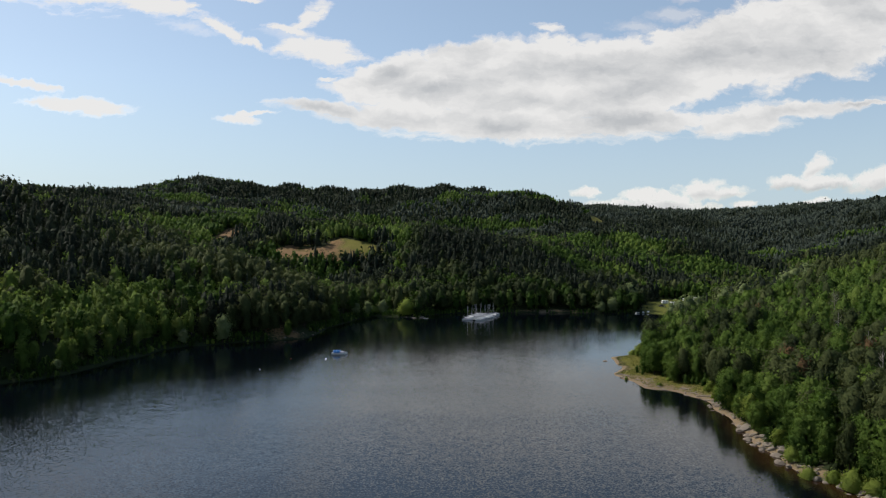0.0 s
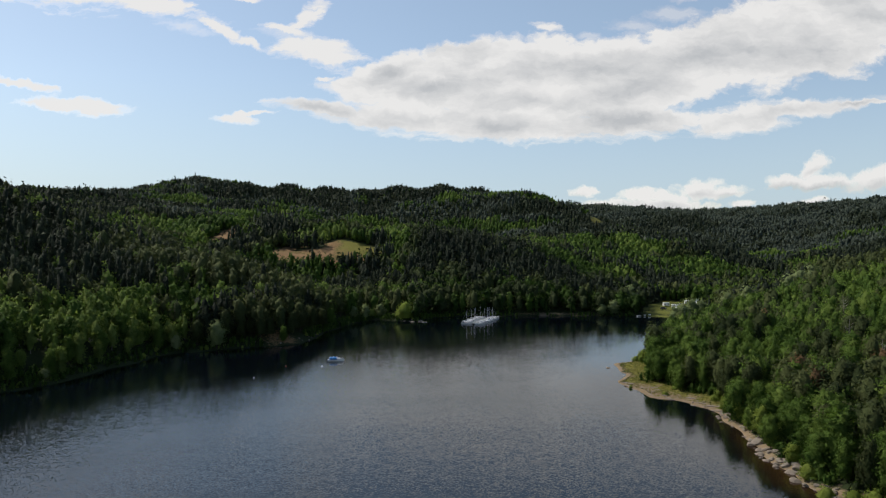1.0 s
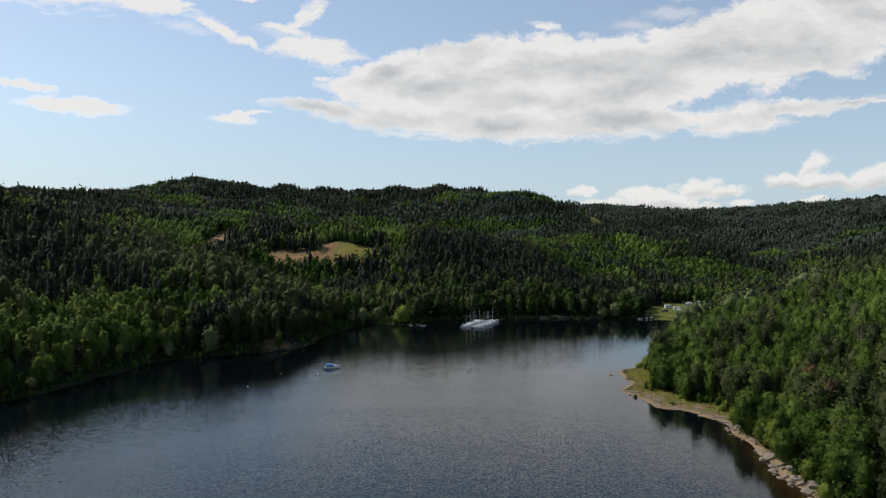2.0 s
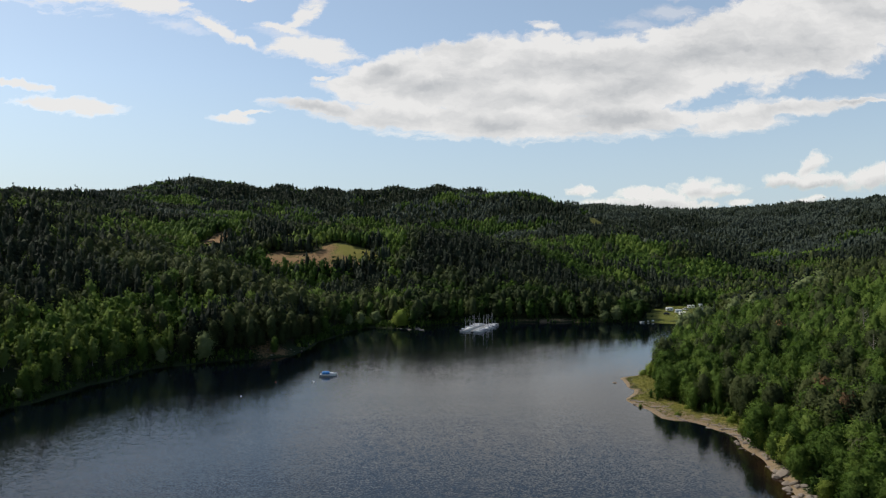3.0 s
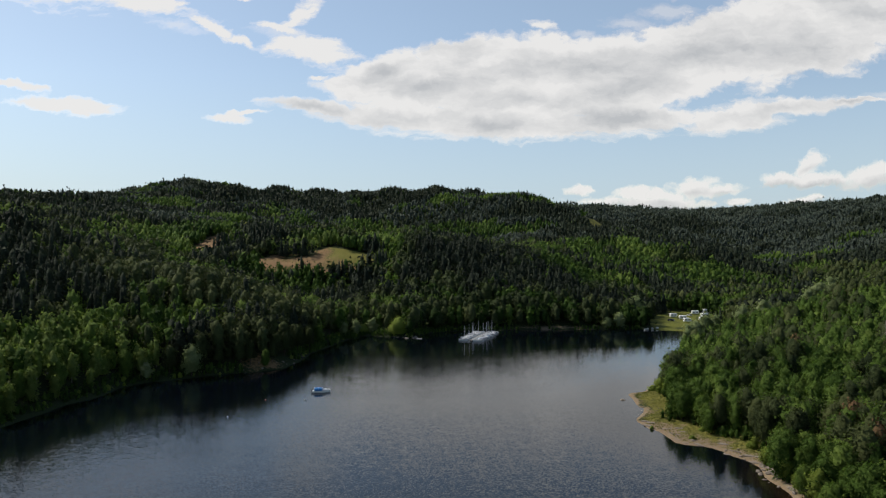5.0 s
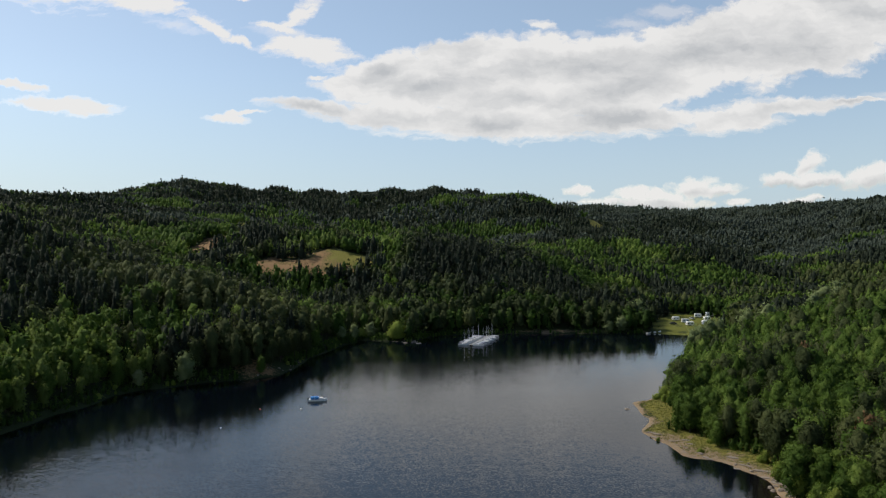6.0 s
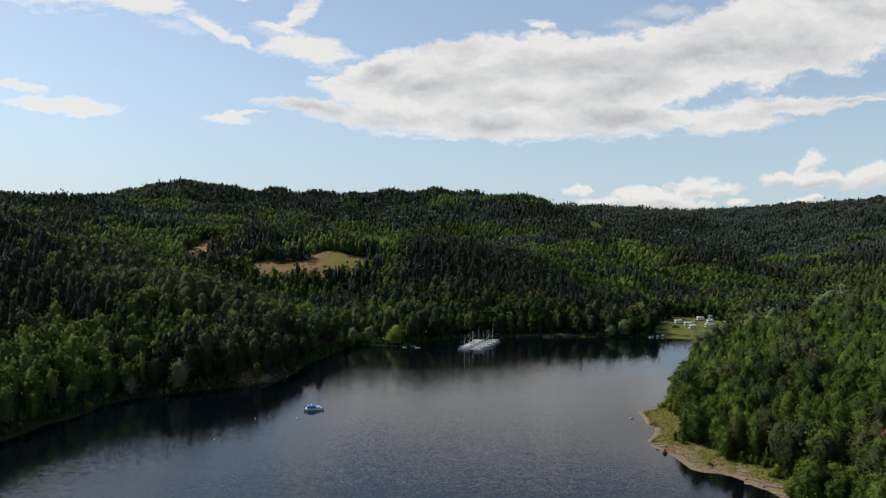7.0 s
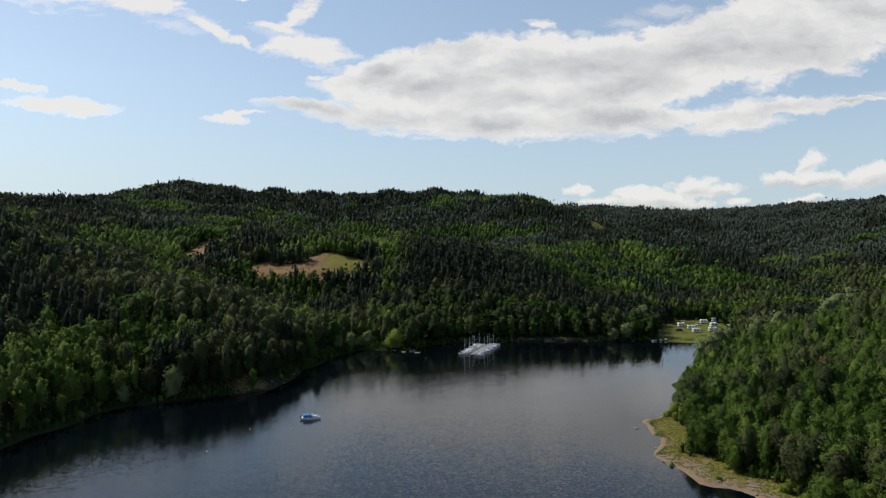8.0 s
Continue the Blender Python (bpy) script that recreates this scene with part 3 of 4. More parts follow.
MID_STANDS = [
    ("fresh", -257, 583, 36, 30), ("broad", -219, 603, 32, 36), ("fresh", -190, 544, 30, 20), ("spruce", -171, 540, 7, 13), ("spruce", -153, 534, 10, 26), ("birch", -101, 546, 27, 16),
    ("spruce", -111, 500, 11, 8), ("spruce", -47, 525, 19, 24), ("fresh", -31, 539, 12, 30), ("pine", -2, 541, 22, 36), ("fir", -59, 469, 39, 11), ("broad", -105, 476, 48, 16), ("fresh", -86, 447, 13, 19),
    ("fresh", -32, 461, 8, 16), ("spruce", 39, 498, 58, 58), ("pine", 9, 457, 13, 16), ("broad", 147, 619, 37, 33), ("fresh", 147, 545, 15, 30), ("fresh", 139, 559, 12, 28),
    ("broad", 199, 593, 36, 41), ("fresh", 194, 657, 34, 17), ("broad", 142, 670, 28, 36), ("broad", 270, 630, 36, 41), ("broad", 287, 600, 30, 36)]
WEST_STANDS = [
    ("fir", -190, 335, 95, 62), ("spruce", -165, 320, 50, 40), ("fresh", -262, 396, 48, 22), ("fresh", -212, 388, 34, 9), ("pine", -130, 350, 46, 34), ("pine", -80, 316, 26, 40),
    ("broad", -128, 318, 9, 14), ("broad", -110, 296, 22, 13), ("fresh", -97, 300, 7, 10), ("birch", -134, 236, 26, 28), ("birch", -116, 258, 20, 18)]


def species(x, y, z, d, r):
    """Which kind grows where: spruce and pine stands on the slopes, broadleaf in the hollows and by the water."""
    n1, n2 = wobble(x, y, 120, 21), wobble(x, y, 45, 22)
    u, v = r.uniform(0, 1, x.shape), r.uniform(0, 1, x.shape)
    kind = np.full(x.shape, "pine", object)
    kind[n1 + 0.6 * n2 > 0.15] = "broad"
    kind[n1 + 0.6 * n2 > 0.75] = "fresh"
    kind[n1 + 0.5 * n2 < -0.2] = "spruce"
    # woods far out and behind the spur get the haze-coloured grey kind
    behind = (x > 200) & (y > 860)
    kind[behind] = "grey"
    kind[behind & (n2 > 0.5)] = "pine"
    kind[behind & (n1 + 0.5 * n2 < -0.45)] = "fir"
    for k, cx, cy, rx, ry in FAR_STANDS + MID_STANDS + WEST_STANDS:
        kind[(((x - cx) / rx) ** 2 + ((y - cy) / ry) ** 2 < 1 + 0.5 * n2) & (u < 0.85)] = k
    crest = (np.abs((x - 195) * 0.61 + (y - 786) * 0.79) < 42) & (x > 150) & (x < 330) & (u < 0.9)
    kind[crest] = "spruce"
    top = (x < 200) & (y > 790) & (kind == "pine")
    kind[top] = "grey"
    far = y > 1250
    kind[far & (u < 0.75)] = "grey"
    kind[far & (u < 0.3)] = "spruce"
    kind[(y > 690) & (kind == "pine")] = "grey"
    kind[(y > 620) & (kind == "spruce") & (v < 0.75)] = "fir"
    kind[(kind == "spruce") & (v < 0.4)] = "fir"
    right = (x > 50) & (y < 365)
    kind[right] = "broad"
    kind[right & (n2 + 0.5 * n1 > 0.85)] = "pine"
    kind[right & (u < 0.13)] = "pine"
    kind[right & (u > 0.74)] = "fresh"
    kind[right & (bump2(x, y, 215, 310, 38, 40) > 0.4) & (u < 0.7)] = "pine"
    kind[right & (x > 76) & (x + y < 262) & (u < 0.5)] = "pine"
    kind[right & (u > 0.9975)] = "rust"
    left = (x < 0) & (y < 400)
    low = left & (z < 14) & (x < -95)
    kind[low & (v > 0.80)] = "fresh"
    kind[low & (v < 0.25)] = "broad"
    kind[left & (v > 0.96)] = "fresh"
    front = (~right) & (y > 340) & (d < 24)
    kind[front & (v < 0.92)] = "pine"
    kind[front & (v < 0.45)] = "broad"
    kind[front & (v < 0.08)] = "birch"
    return kind


HEIGHT = {"broad": (9, 13), "birch": (9, 13), "pine": (11, 15), "spruce": (11, 16), "willow": (7, 9), "rust": (12, 15), "fir": (12, 17), "fresh": (8, 13), "grey": (11, 15), "bush": (1.5, 3.0)}


def grow(name, label, kind, x, y, z, r, detail, stems, shrink=1.0, light=0.36, vary=0.18):
    """One object of kind stuff: templates turned, scaled and laid into one mesh. detail: sides, rings, clumps, clump size."""
    fun, leaf, bark = KINDS[kind]
    crowns = [fun(np.random.RandomState(100 + v), *detail) for v in range(8)]
    trunks = [stem(np.random.RandomState(200 + v), 0.8, 0.014, sides=4) for v in range(8)]
    stand = wobble(x, y, 70, 31)
    light = min(light, {"fir": 0.42, "spruce": 0.42, "pine": 0.62}.get(kind, 1.0))
    parts = {True: ([], [], []), False: ([], [], [])}
    lean = []
    count = {True: 0, False: 0}
    for j in range(len(x)):
        v = r.randint(8)
        h = r.uniform(*HEIGHT[kind]) * shrink * r.choice((0.8, 1.0, 1.0, 1.12))
        w, a = h * r.uniform(0.78, 1.06), r.uniform(0, 6.28)
        ca, sa = math.cos(a) * w, math.sin(a) * w
        m = np.array([[ca, -sa, 0], [sa, ca, 0], [0, 0, h]]).T
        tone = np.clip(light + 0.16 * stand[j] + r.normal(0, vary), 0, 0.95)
        lean.append(crowns[v][2] @ np.array([[ca, -sa, 0], [sa, ca, 0], [0, 0, w]]).T / w)
        for wood, (vs, fs) in ((False, crowns[v][:2]), (True, trunks[v])):
            if wood and not stems:
                continue
            parts[wood][0].append(vs @ m + (x[j], y[j], z[j]))
            parts[wood][1].append(fs + count[wood])
            parts[wood][2].append(np.full(len(vs), tone))
            count[wood] += len(vs)
    co, fs, tones = (np.concatenate(p) for p in parts[False])
    ob = mesh_object(name, co, fs, leaf, None, np.concatenate(lean))
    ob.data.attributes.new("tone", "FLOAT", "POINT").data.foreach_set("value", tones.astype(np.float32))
    tagged(ob, label + ", " + LOOKS[kind], "forest", kind="stuff")
    if stems:
        tco, tfs, _ = (np.concatenate(p) for p in parts[True])
        mesh_object("trunks", tco, tfs, bark, ob)["kind"] = "stuff"


def plantable(x, y, r):
    """Where trees stand: off the shore, the lawn, the clearings and the grassy spit."""
    z, d = land(x, y)
    ok = (d > 1.5 + 2.0 * r.uniform(0, 1, x.shape)) & (in_clearing(x, y) == 0)
    beach = (x > 45) & (y < 252)
    ok &= ~(beach & (d < 1.9 + 9.5 * bump2(x, y, 66, 224, 30, 26) + 5.5 * bump2(x, y, 66, 186, 30, 18) + 0.8 * np.sin(y * 0.45)))
    return z, d, ok


GRID = np.meshgrid(np.arange(-1600, 1601, 10.0), np.arange(-20, 2300, 10.0))
RELIEF = land(*GRID)[0]


def sheltered(x, y, z):
    """Ground that the hills hide from the open lake, where the wood is kept thinner."""
    out = np.zeros(x.shape, bool)
    for f in np.linspace(0.15, 0.97, 60):
        px, py, pz = x * f, 25 + (y - 25) * f, 52 + (z + 18 - 52) * f
        h = RELIEF[np.clip(((py + 20) / 10).round().astype(int), 0, RELIEF.shape[0] - 1), np.clip(((px + 1600) / 10).round().astype(int), 0, RELIEF.shape[1] - 1)]
        out |= h + 4 > pz
    return out


def forest(name, label, x, y, r, detail, stems, keep=None, shrink=1.0, light=0.36, vary=0.18):
    z, d, ok = plantable(x, y, r)
    if keep is not None:
        ok &= keep(x, y, z, d)
    ok &= ~sheltered(x, y, z) | (r.uniform(0, 1, x.shape) < 0.15)
    x, y, z, d = x[ok], y[ok], z[ok], d[ok]
    kind = species(x, y, z, d, r)
    for k in sorted(set(kind)):
        i = kind == k
        grow(name, label, k, x[i], y[i], z[i], r, detail, stems, shrink, light, vary)


# ---- single trees along the nearer shores ----
def tree_thing(kind, name, label, category, group, variants=4, detail=(9, 7, 620, 0.046), tone=0.54):
    """One tree of each variant, at the origin and one metre high, to be copied along the shore."""
    fun, leaf, bark = KINDS[kind]
    made = []
    for v in range(variants):
        r = np.random.RandomState(900 + v)
        root = new(name)
        tagged(root, label, category, group)
        vs, fs = stem(r, 0.82, 0.016, 0.03, 6, 9, 0.25)
        mesh_object("trunk", vs, fs, bark, root).data.shade_smooth()
        vs, fs, lean = fun(r, *detail)
        top = mesh_object("crown", vs, fs, leaf, root, lean)
        top.data.attributes.new("tone", "FLOAT", "POINT").data.foreach_set("value", np.full(len(vs), tone, np.float32))
        made.append(root)
    return made


def plant(models, used, x, y, z, h, w, r):
    """Stands a copy of one of the models at a place; the first use of each model moves the model itself."""
    v = r.randint(len(models))
    m = Matrix.LocRotScale((x, y, z), Euler((r.uniform(-0.03, 0.03), r.uniform(-0.03, 0.03), r.uniform(0, 6.28))), None)
    if v in used:
        ob = copy_thing(models[v], m)
    else:
        used.add(v)
        ob = models[v]
        ob.matrix_basis = m
    ob.scale = (w, w, h)
    return ob


SHORE_TREES = {
    "broad": ("deciduous_tree", "leafy green deciduous tree at the wood's edge", "tree"),
    "fresh": ("deciduous_tree", "bright yellow-green deciduous tree at the wood's edge", "tree"),
    "pine": ("pine_tree", "grey-green pine with bare lower trunk by the shore", "tree"),
    "birch": ("birch_tree", "slender light green birch by the water", "tree"),
    "spruce": ("spruce_tree", "dark narrow spruce above the bank", "tree"),
    "fir": ("conifer_tree", "dark full-crowned conifer above the bank", "tree"),
    "rust": ("pine_tree", "dying pine with rust-brown needles", "tree"),
}


def edge_row(x0, x1, y0, y1, step, seed, reach, group, models, tone):
    """The outermost trees of a shore, each a thing of its own. Returns the places taken."""
    x, y, r = scatter(x0, x1, y0, y1, step, seed)
    z, d, ok = plantable(x, y, r)
    ok &= (d < reach + 6.0 * bump2(x, y, 66, 217, 30, 22))
    x, y, z, d = x[ok], y[ok], z[ok], d[ok]
    kind = species(x, y, z, d, r)
    for j in range(len(x)):
        k = kind[j]
        if k not in models:
            models[k] = (tree_thing(k, *SHORE_TREES[k], group, detail=(9, 7, 1500, 0.046), tone=min(tone, 0.50) if k in ("pine", "fir", "spruce") else tone), set())
        h = r.uniform(*HEIGHT[k]) * r.uniform(0.6, 0.92)
        t = plant(*models[k], x[j], y[j], z[j] - 0.1, h, h * r.uniform(0.75, 1.05), r)
        t["group"] = group


edge_row(60, 130, 96, 262, 3.6, 41, 10.0, "trees along the stony shore", {}, 0.60)
edge_row(-150, -40, 180, 345, 4.6, 42, 8.0, "trees along the western bank", {}, 0.80)

EAST = lambda x, y, z, d: (x > 55) & (y < 374) & (z < 75) & (d > 8.0 + 6.0 * bump2(x, y, 66, 217, 30, 22))
x, y, r = scatter(60, 300, 85, 372, 3.5, 11)
forest("woodland", "dense mixed wood on the eastern slope", x, y, r, (6, 5, 480, 0.052), True, lambda x, y, z, d: EAST(x, y, z, d) & (x + y < 330), 0.80, 0.60)
forest("woodland", "dense mixed wood on the eastern hilltop", x, y, r, (5, 4, 105, 0.078), False, lambda x, y, z, d: EAST(x, y, z, d) & (x + y >= 330), 0.80, 0.54)
x, y, r = scatter(-420, -20, 170, 470, 4.6, 12)
forest("woodland", "dense dark wood on the western bank", x, y, r, (6, 5, 130, 0.078), True, lambda x, y, z, d: d > 6.5, 0.98, 0.70)
x, y, r = scatter(-500, 560, 372, 700, 4.4, 13, 0.74, 45, 0.7)
FAR_SHORE = lambda x, y: (x > -30) & (x < 130) & (y < 570)
# valley and upper-slope tones are lifted in place of distance haze
forest("woodland", "mixed forest across the valley", x, y, r, (5, 3, 22, 0.17), False, lambda x, y, z, d: ((x > -20) | (y > 470)) & ~FAR_SHORE(x, y) & (y < 540), 0.95, 0.52)
forest("woodland", "mixed forest on the upper valley slopes", x, y, r, (4, 3, 14, 0.19), False, lambda x, y, z, d: ((x > -20) | (y > 470)) & ~FAR_SHORE(x, y) & (y >= 540), 0.92, 0.54)
# low tone puts the shade of crowns turned from the sun into their colour
forest("woodland", "shade-toned mixed forest above the far shore", x, y, r, (6, 4, 48, 0.125), False, lambda x, y, z, d: ((x > -20) | (y > 470)) & FAR_SHORE(x, y), 1.0, 0.20)
# pale tones with little spread paint haze onto the farthest trees
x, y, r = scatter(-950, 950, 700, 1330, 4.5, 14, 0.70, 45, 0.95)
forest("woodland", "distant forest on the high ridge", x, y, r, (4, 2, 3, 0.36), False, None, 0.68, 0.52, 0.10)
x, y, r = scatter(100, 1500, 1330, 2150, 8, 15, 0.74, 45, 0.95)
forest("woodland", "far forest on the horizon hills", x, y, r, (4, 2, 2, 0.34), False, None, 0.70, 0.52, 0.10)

# low growth that hangs over the waterline of the far shores
x, y, r = scatter(-170, 165, 170, 402, 1.6, 16)
z, d = land(x, y)
ok = (d > 0.0) & (d < 5.5) & ((x < 40) | (y > 300)) & (in_clearing(x, y) == 0) & ~((x > 115) & (x < 150)) & (r.uniform(0, 1, x.shape) < 0.97) & ~((x > -74) & (x < -54) & (y < 300))
for kind, lo, hi in (("broad", 0.0, 0.82), ("bush", 0.82, 0.9), ("birch", 0.9, 1.0)):
    u = np.random.RandomState(5).uniform(0, 1, x.shape)
    i = ok & (u >= lo) & (u < hi)
    grow("undergrowth", "low shrubs overhanging the waterline", kind, x[i], y[i], z[i] - 0.3, r, (6, 4, 40, 0.16), False, {"broad": 0.22, "bush": 0.7, "birch": 0.2}[kind])


x, y, r = scatter(60, 110, 96, 262, 1.7, 17)
z, d = land(x, y)
edge = 1.6 + 9.0 * bump2(x, y, 66, 224, 30, 26) + 5.5 * bump2(x, y, 66, 186, 30, 18)
ok = (d > edge) & (d < edge + 8) & (r.uniform(0, 1, x.shape) < 0.8)
for kind, lo, hi in (("broad", 0.0, 0.6), ("fresh", 0.6, 0.85), ("pine", 0.85, 1.0)):
    u = np.random.RandomState(6).uniform(0, 1, x.shape)
    i = ok & (u >= lo) & (u < hi)
    grow("undergrowth", "shrubs and saplings under the wood's edge", kind, x[i], y[i], z[i] - 0.3, r, (6, 4, 60, 0.14), False, {"broad": 0.26, "fresh": 0.24, "pine": 0.2}[kind])

# ---- the things on the water and the shores ----
def part(name, bm, mat, parent, label=""):
    me = bpy.data.meshes.new(name)
    bm.to_mesh(me)
    bm.free()
    me.materials.append(mat)
    ob = new(name, me)
    ob.parent = parent
    if label:
        ob["label"] = label
    return ob


def box(sx, sy, sz, at=(0, 0, 0), bevel=0.0, taper=1.0):
    """A bevelled block standing on at; taper narrows its top."""
    bm = bmesh.new()
    bmesh.ops.create_cube(bm, size=1)
    for v in bm.verts:
        k = taper if v.co.z > 0 else 1.0
        v.co = Vector((v.co.x * sx * k + at[0], v.co.y * sy * k + at[1], (v.co.z + 0.5) * sz + at[2]))
    if bevel:
        bmesh.ops.bevel(bm, geom=bm.edges[:], offset=bevel, segments=2, profile=0.6, affect="EDGES")
    return bm


def rod(a, b, radius, sides=8, tip=None):
    bm = bmesh.new()
    a, b = Vector(a), Vector(b)
    bmesh.ops.create_cone(bm, cap_ends=True, segments=sides, radius1=radius, radius2=radius if tip is None else tip, depth=(b - a).length)
    bm.transform(Matrix.Translation((a + b) / 2) @ (b - a).to_track_quat("Z", "Y").to_matrix().to_4x4())
    return bm


def hull_mesh(length, beam, depth, sheer=0.12, blunt=0.75, deck=False):
    """A boat's hull from stern (-x) to bow (+x): rounded sections, raked stem; deck: its top skin alone."""
    bm = bmesh.new()
    rows, n = [], 9
    for i in range(n):
        f = i / (n - 1)
        x = (f - 0.5) * length
        w = beam / 2 * (blunt + (1 - blunt) * math.sin(math.pi * min(1, f + 0.25))) * (1 - max(0, (f - 0.45) / 0.55) ** 2.2) + 0.015
        top = depth * (0.62 + sheer * f * f * 3)
        keel = -depth * 0.38 * (1 - max(0, (f - 0.6) / 0.4) ** 2) + (top * 0.85 * max(0, (f - 0.9) / 0.1))
        if deck:
            ring = [(x, -w * 0.96, top), (x, -w * 0.5, top + 0.05), (x, 0, top + 0.07), (x, w * 0.5, top + 0.05), (x, w * 0.96, top)]
        else:
            ring = [(x, -w, top), (x, -w * 0.96, top * 0.5), (x, -w * 0.72, keel * 0.4), (x, 0, keel), (x, w * 0.72, keel * 0.4), (x, w * 0.96, top * 0.5), (x, w, top)]
        rows.append([bm.verts.new(p) for p in ring])
    for a, b in zip(rows, rows[1:]):
        for k in range(len(a) - 1):
            bm.faces.new((a[k], a[k + 1], b[k + 1], b[k]))
    if not deck:
        bm.faces.new(rows[0])
    bmesh.ops.recalc_face_normals(bm, faces=bm.faces[:])
    return bm


def arch(length, width, height, at, segs=8, rows=5, sag=0.08):
    """A stretched cloth cover over hoops, closed at both ends."""
    bm = bmesh.new()
    grid = []
    for i in range(rows):
        f = i / (rows - 1)
        x = at[0] + (f - 0.5) * length
        h = height * (1 - sag * (i % 2)) * (0.78 + 0.22 * math.sin(math.pi * f))
        grid.append([bm.verts.new((x, at[1] + width / 2 * math.cos(math.pi * k / segs), at[2] + h * math.sin(math.pi * k / segs) ** 0.7)) for k in range(segs + 1)])
    for a, b in zip(grid, grid[1:]):
        for k in range(segs):
            bm.faces.new((a[k], a[k + 1], b[k + 1], b[k]))
    bm.faces.new(grid[0])
    bm.faces.new(grid[-1][::-1])
    bmesh.ops.recalc_face_normals(bm, faces=bm.faces[:])
    return bm


GEL_WHITE = plain("white boat paint", (0.70, 0.69, 0.66), 0.35, 0, 0.12, 1.5)
GEL_DULL = plain("weathered boat gelcoat", (0.60, 0.60, 0.58), 0.45, 0, 0.3, 1.2)
BLUE_DULL = plain("faded blue boat cover", (0.10, 0.14, 0.20), 0.85, 0, 0.3, 2.0)
DECK_WORN = plain("worn deck", (0.40, 0.40, 0.38), 0.7, 0, 0.35, 1.5)
NAVY_CLOTH = plain("navy boat cover", (0.05, 0.06, 0.09), 0.85, 0, 0.25, 2.0)
DECK_GREY = plain("pale deck paint", (0.55, 0.55, 0.54), 0.6, 0, 0.15, 2.0)
BLUE_CLOTH = plain("blue boat canvas", (0.008, 0.14, 0.36), 0.8, 0, 0.25, 2.0)
GREY_CLOTH = plain("grey boat cover", (0.24, 0.25, 0.26), 0.85, 0, 0.25, 2.0)
ALLOY = plain("mast alloy", (0.62, 0.63, 0.64), 0.4, 0.6, 0.1, 2.0)
DARK = plain("dark rubber and glass", (0.018, 0.02, 0.022), 0.25, 0, 0.3, 2.0)
PLANK = plain("grey jetty boards", (0.26, 0.24, 0.21), 0.85, 0, 0.35, 2.0)
VAN_WHITE = plain("caravan panels", (0.78, 0.77, 0.74), 0.45, 0, 0.10, 1.0)
VAN_CREAM = plain("cream awning cloth", (0.55, 0.48, 0.30), 0.85, 0, 0.15, 1.5)
CAR_DARK = plain("dark car paint", (0.022, 0.028, 0.034), 0.25, 0.2, 0.2, 1.5)
CAR_SILVER = plain("silver car paint", (0.50, 0.52, 0.54), 0.3, 0.3, 0.1, 1.5)
ORANGE = plain("orange buoy plastic", (0.55, 0.10, 0.02), 0.5, 0, 0.2, 3.0)


def motor_boat(m):
    boat = tagged(new("motor_boat"), "small white cabin boat with a blue canvas top, moored", "boat")
    part("hull", hull_mesh(5.9, 2.2, 0.95, sheer=0.05, blunt=0.5), GEL_WHITE, boat)
    part("deck", hull_mesh(5.85, 2.15, 0.95, sheer=0.05, blunt=0.5, deck=True), DECK_GREY, boat, "pale grey deck")
    part("cabin", box(1.5, 1.5, 0.42, (0.85, 0, 0.70), 0.10, 0.82), GEL_WHITE, boat)
    part("windscreen", box(0.10, 1.45, 0.42, (0.05, 0, 0.98), 0.02, 0.9), DARK, boat, "dark windscreen")
    cover = part("canopy", arch(2.7, 1.8, 1.0, (-0.95, 0, 0.66)), BLUE_CLOTH, boat, "bright blue canvas canopy on hoops")
    for x in (-2.2, -0.95, 0.3):
        bm = bmesh.new()
        for k in range(8):
            a0, a1 = math.pi * k / 8, math.pi * (k + 1) / 8
            p, q = [(x, 0.91 * math.cos(a), 0.66 + 1.0 * math.sin(a) ** 0.7) for a in (a0, a1)]
            seg = rod(p, q, 0.025, 5)
            tmp = bpy.data.meshes.new("hoop_piece")
            seg.to_mesh(tmp)
            seg.free()
            bm.from_mesh(tmp)
            bpy.data.meshes.remove(tmp)
        part("hoop", bm, ALLOY, cover)
    part("outboard_motor", box(0.42, 0.36, 0.75, (-3.10, 0, 0.25), 0.08, 0.85), DARK, boat, "black outboard motor")
    for y in (-0.55, 0.55):
        part("bow_rail", rod((1.2, y, 1.02), (2.75, y * 0.15, 1.02), 0.022, 6), ALLOY, boat)
    boat.matrix_basis = m
    return boat


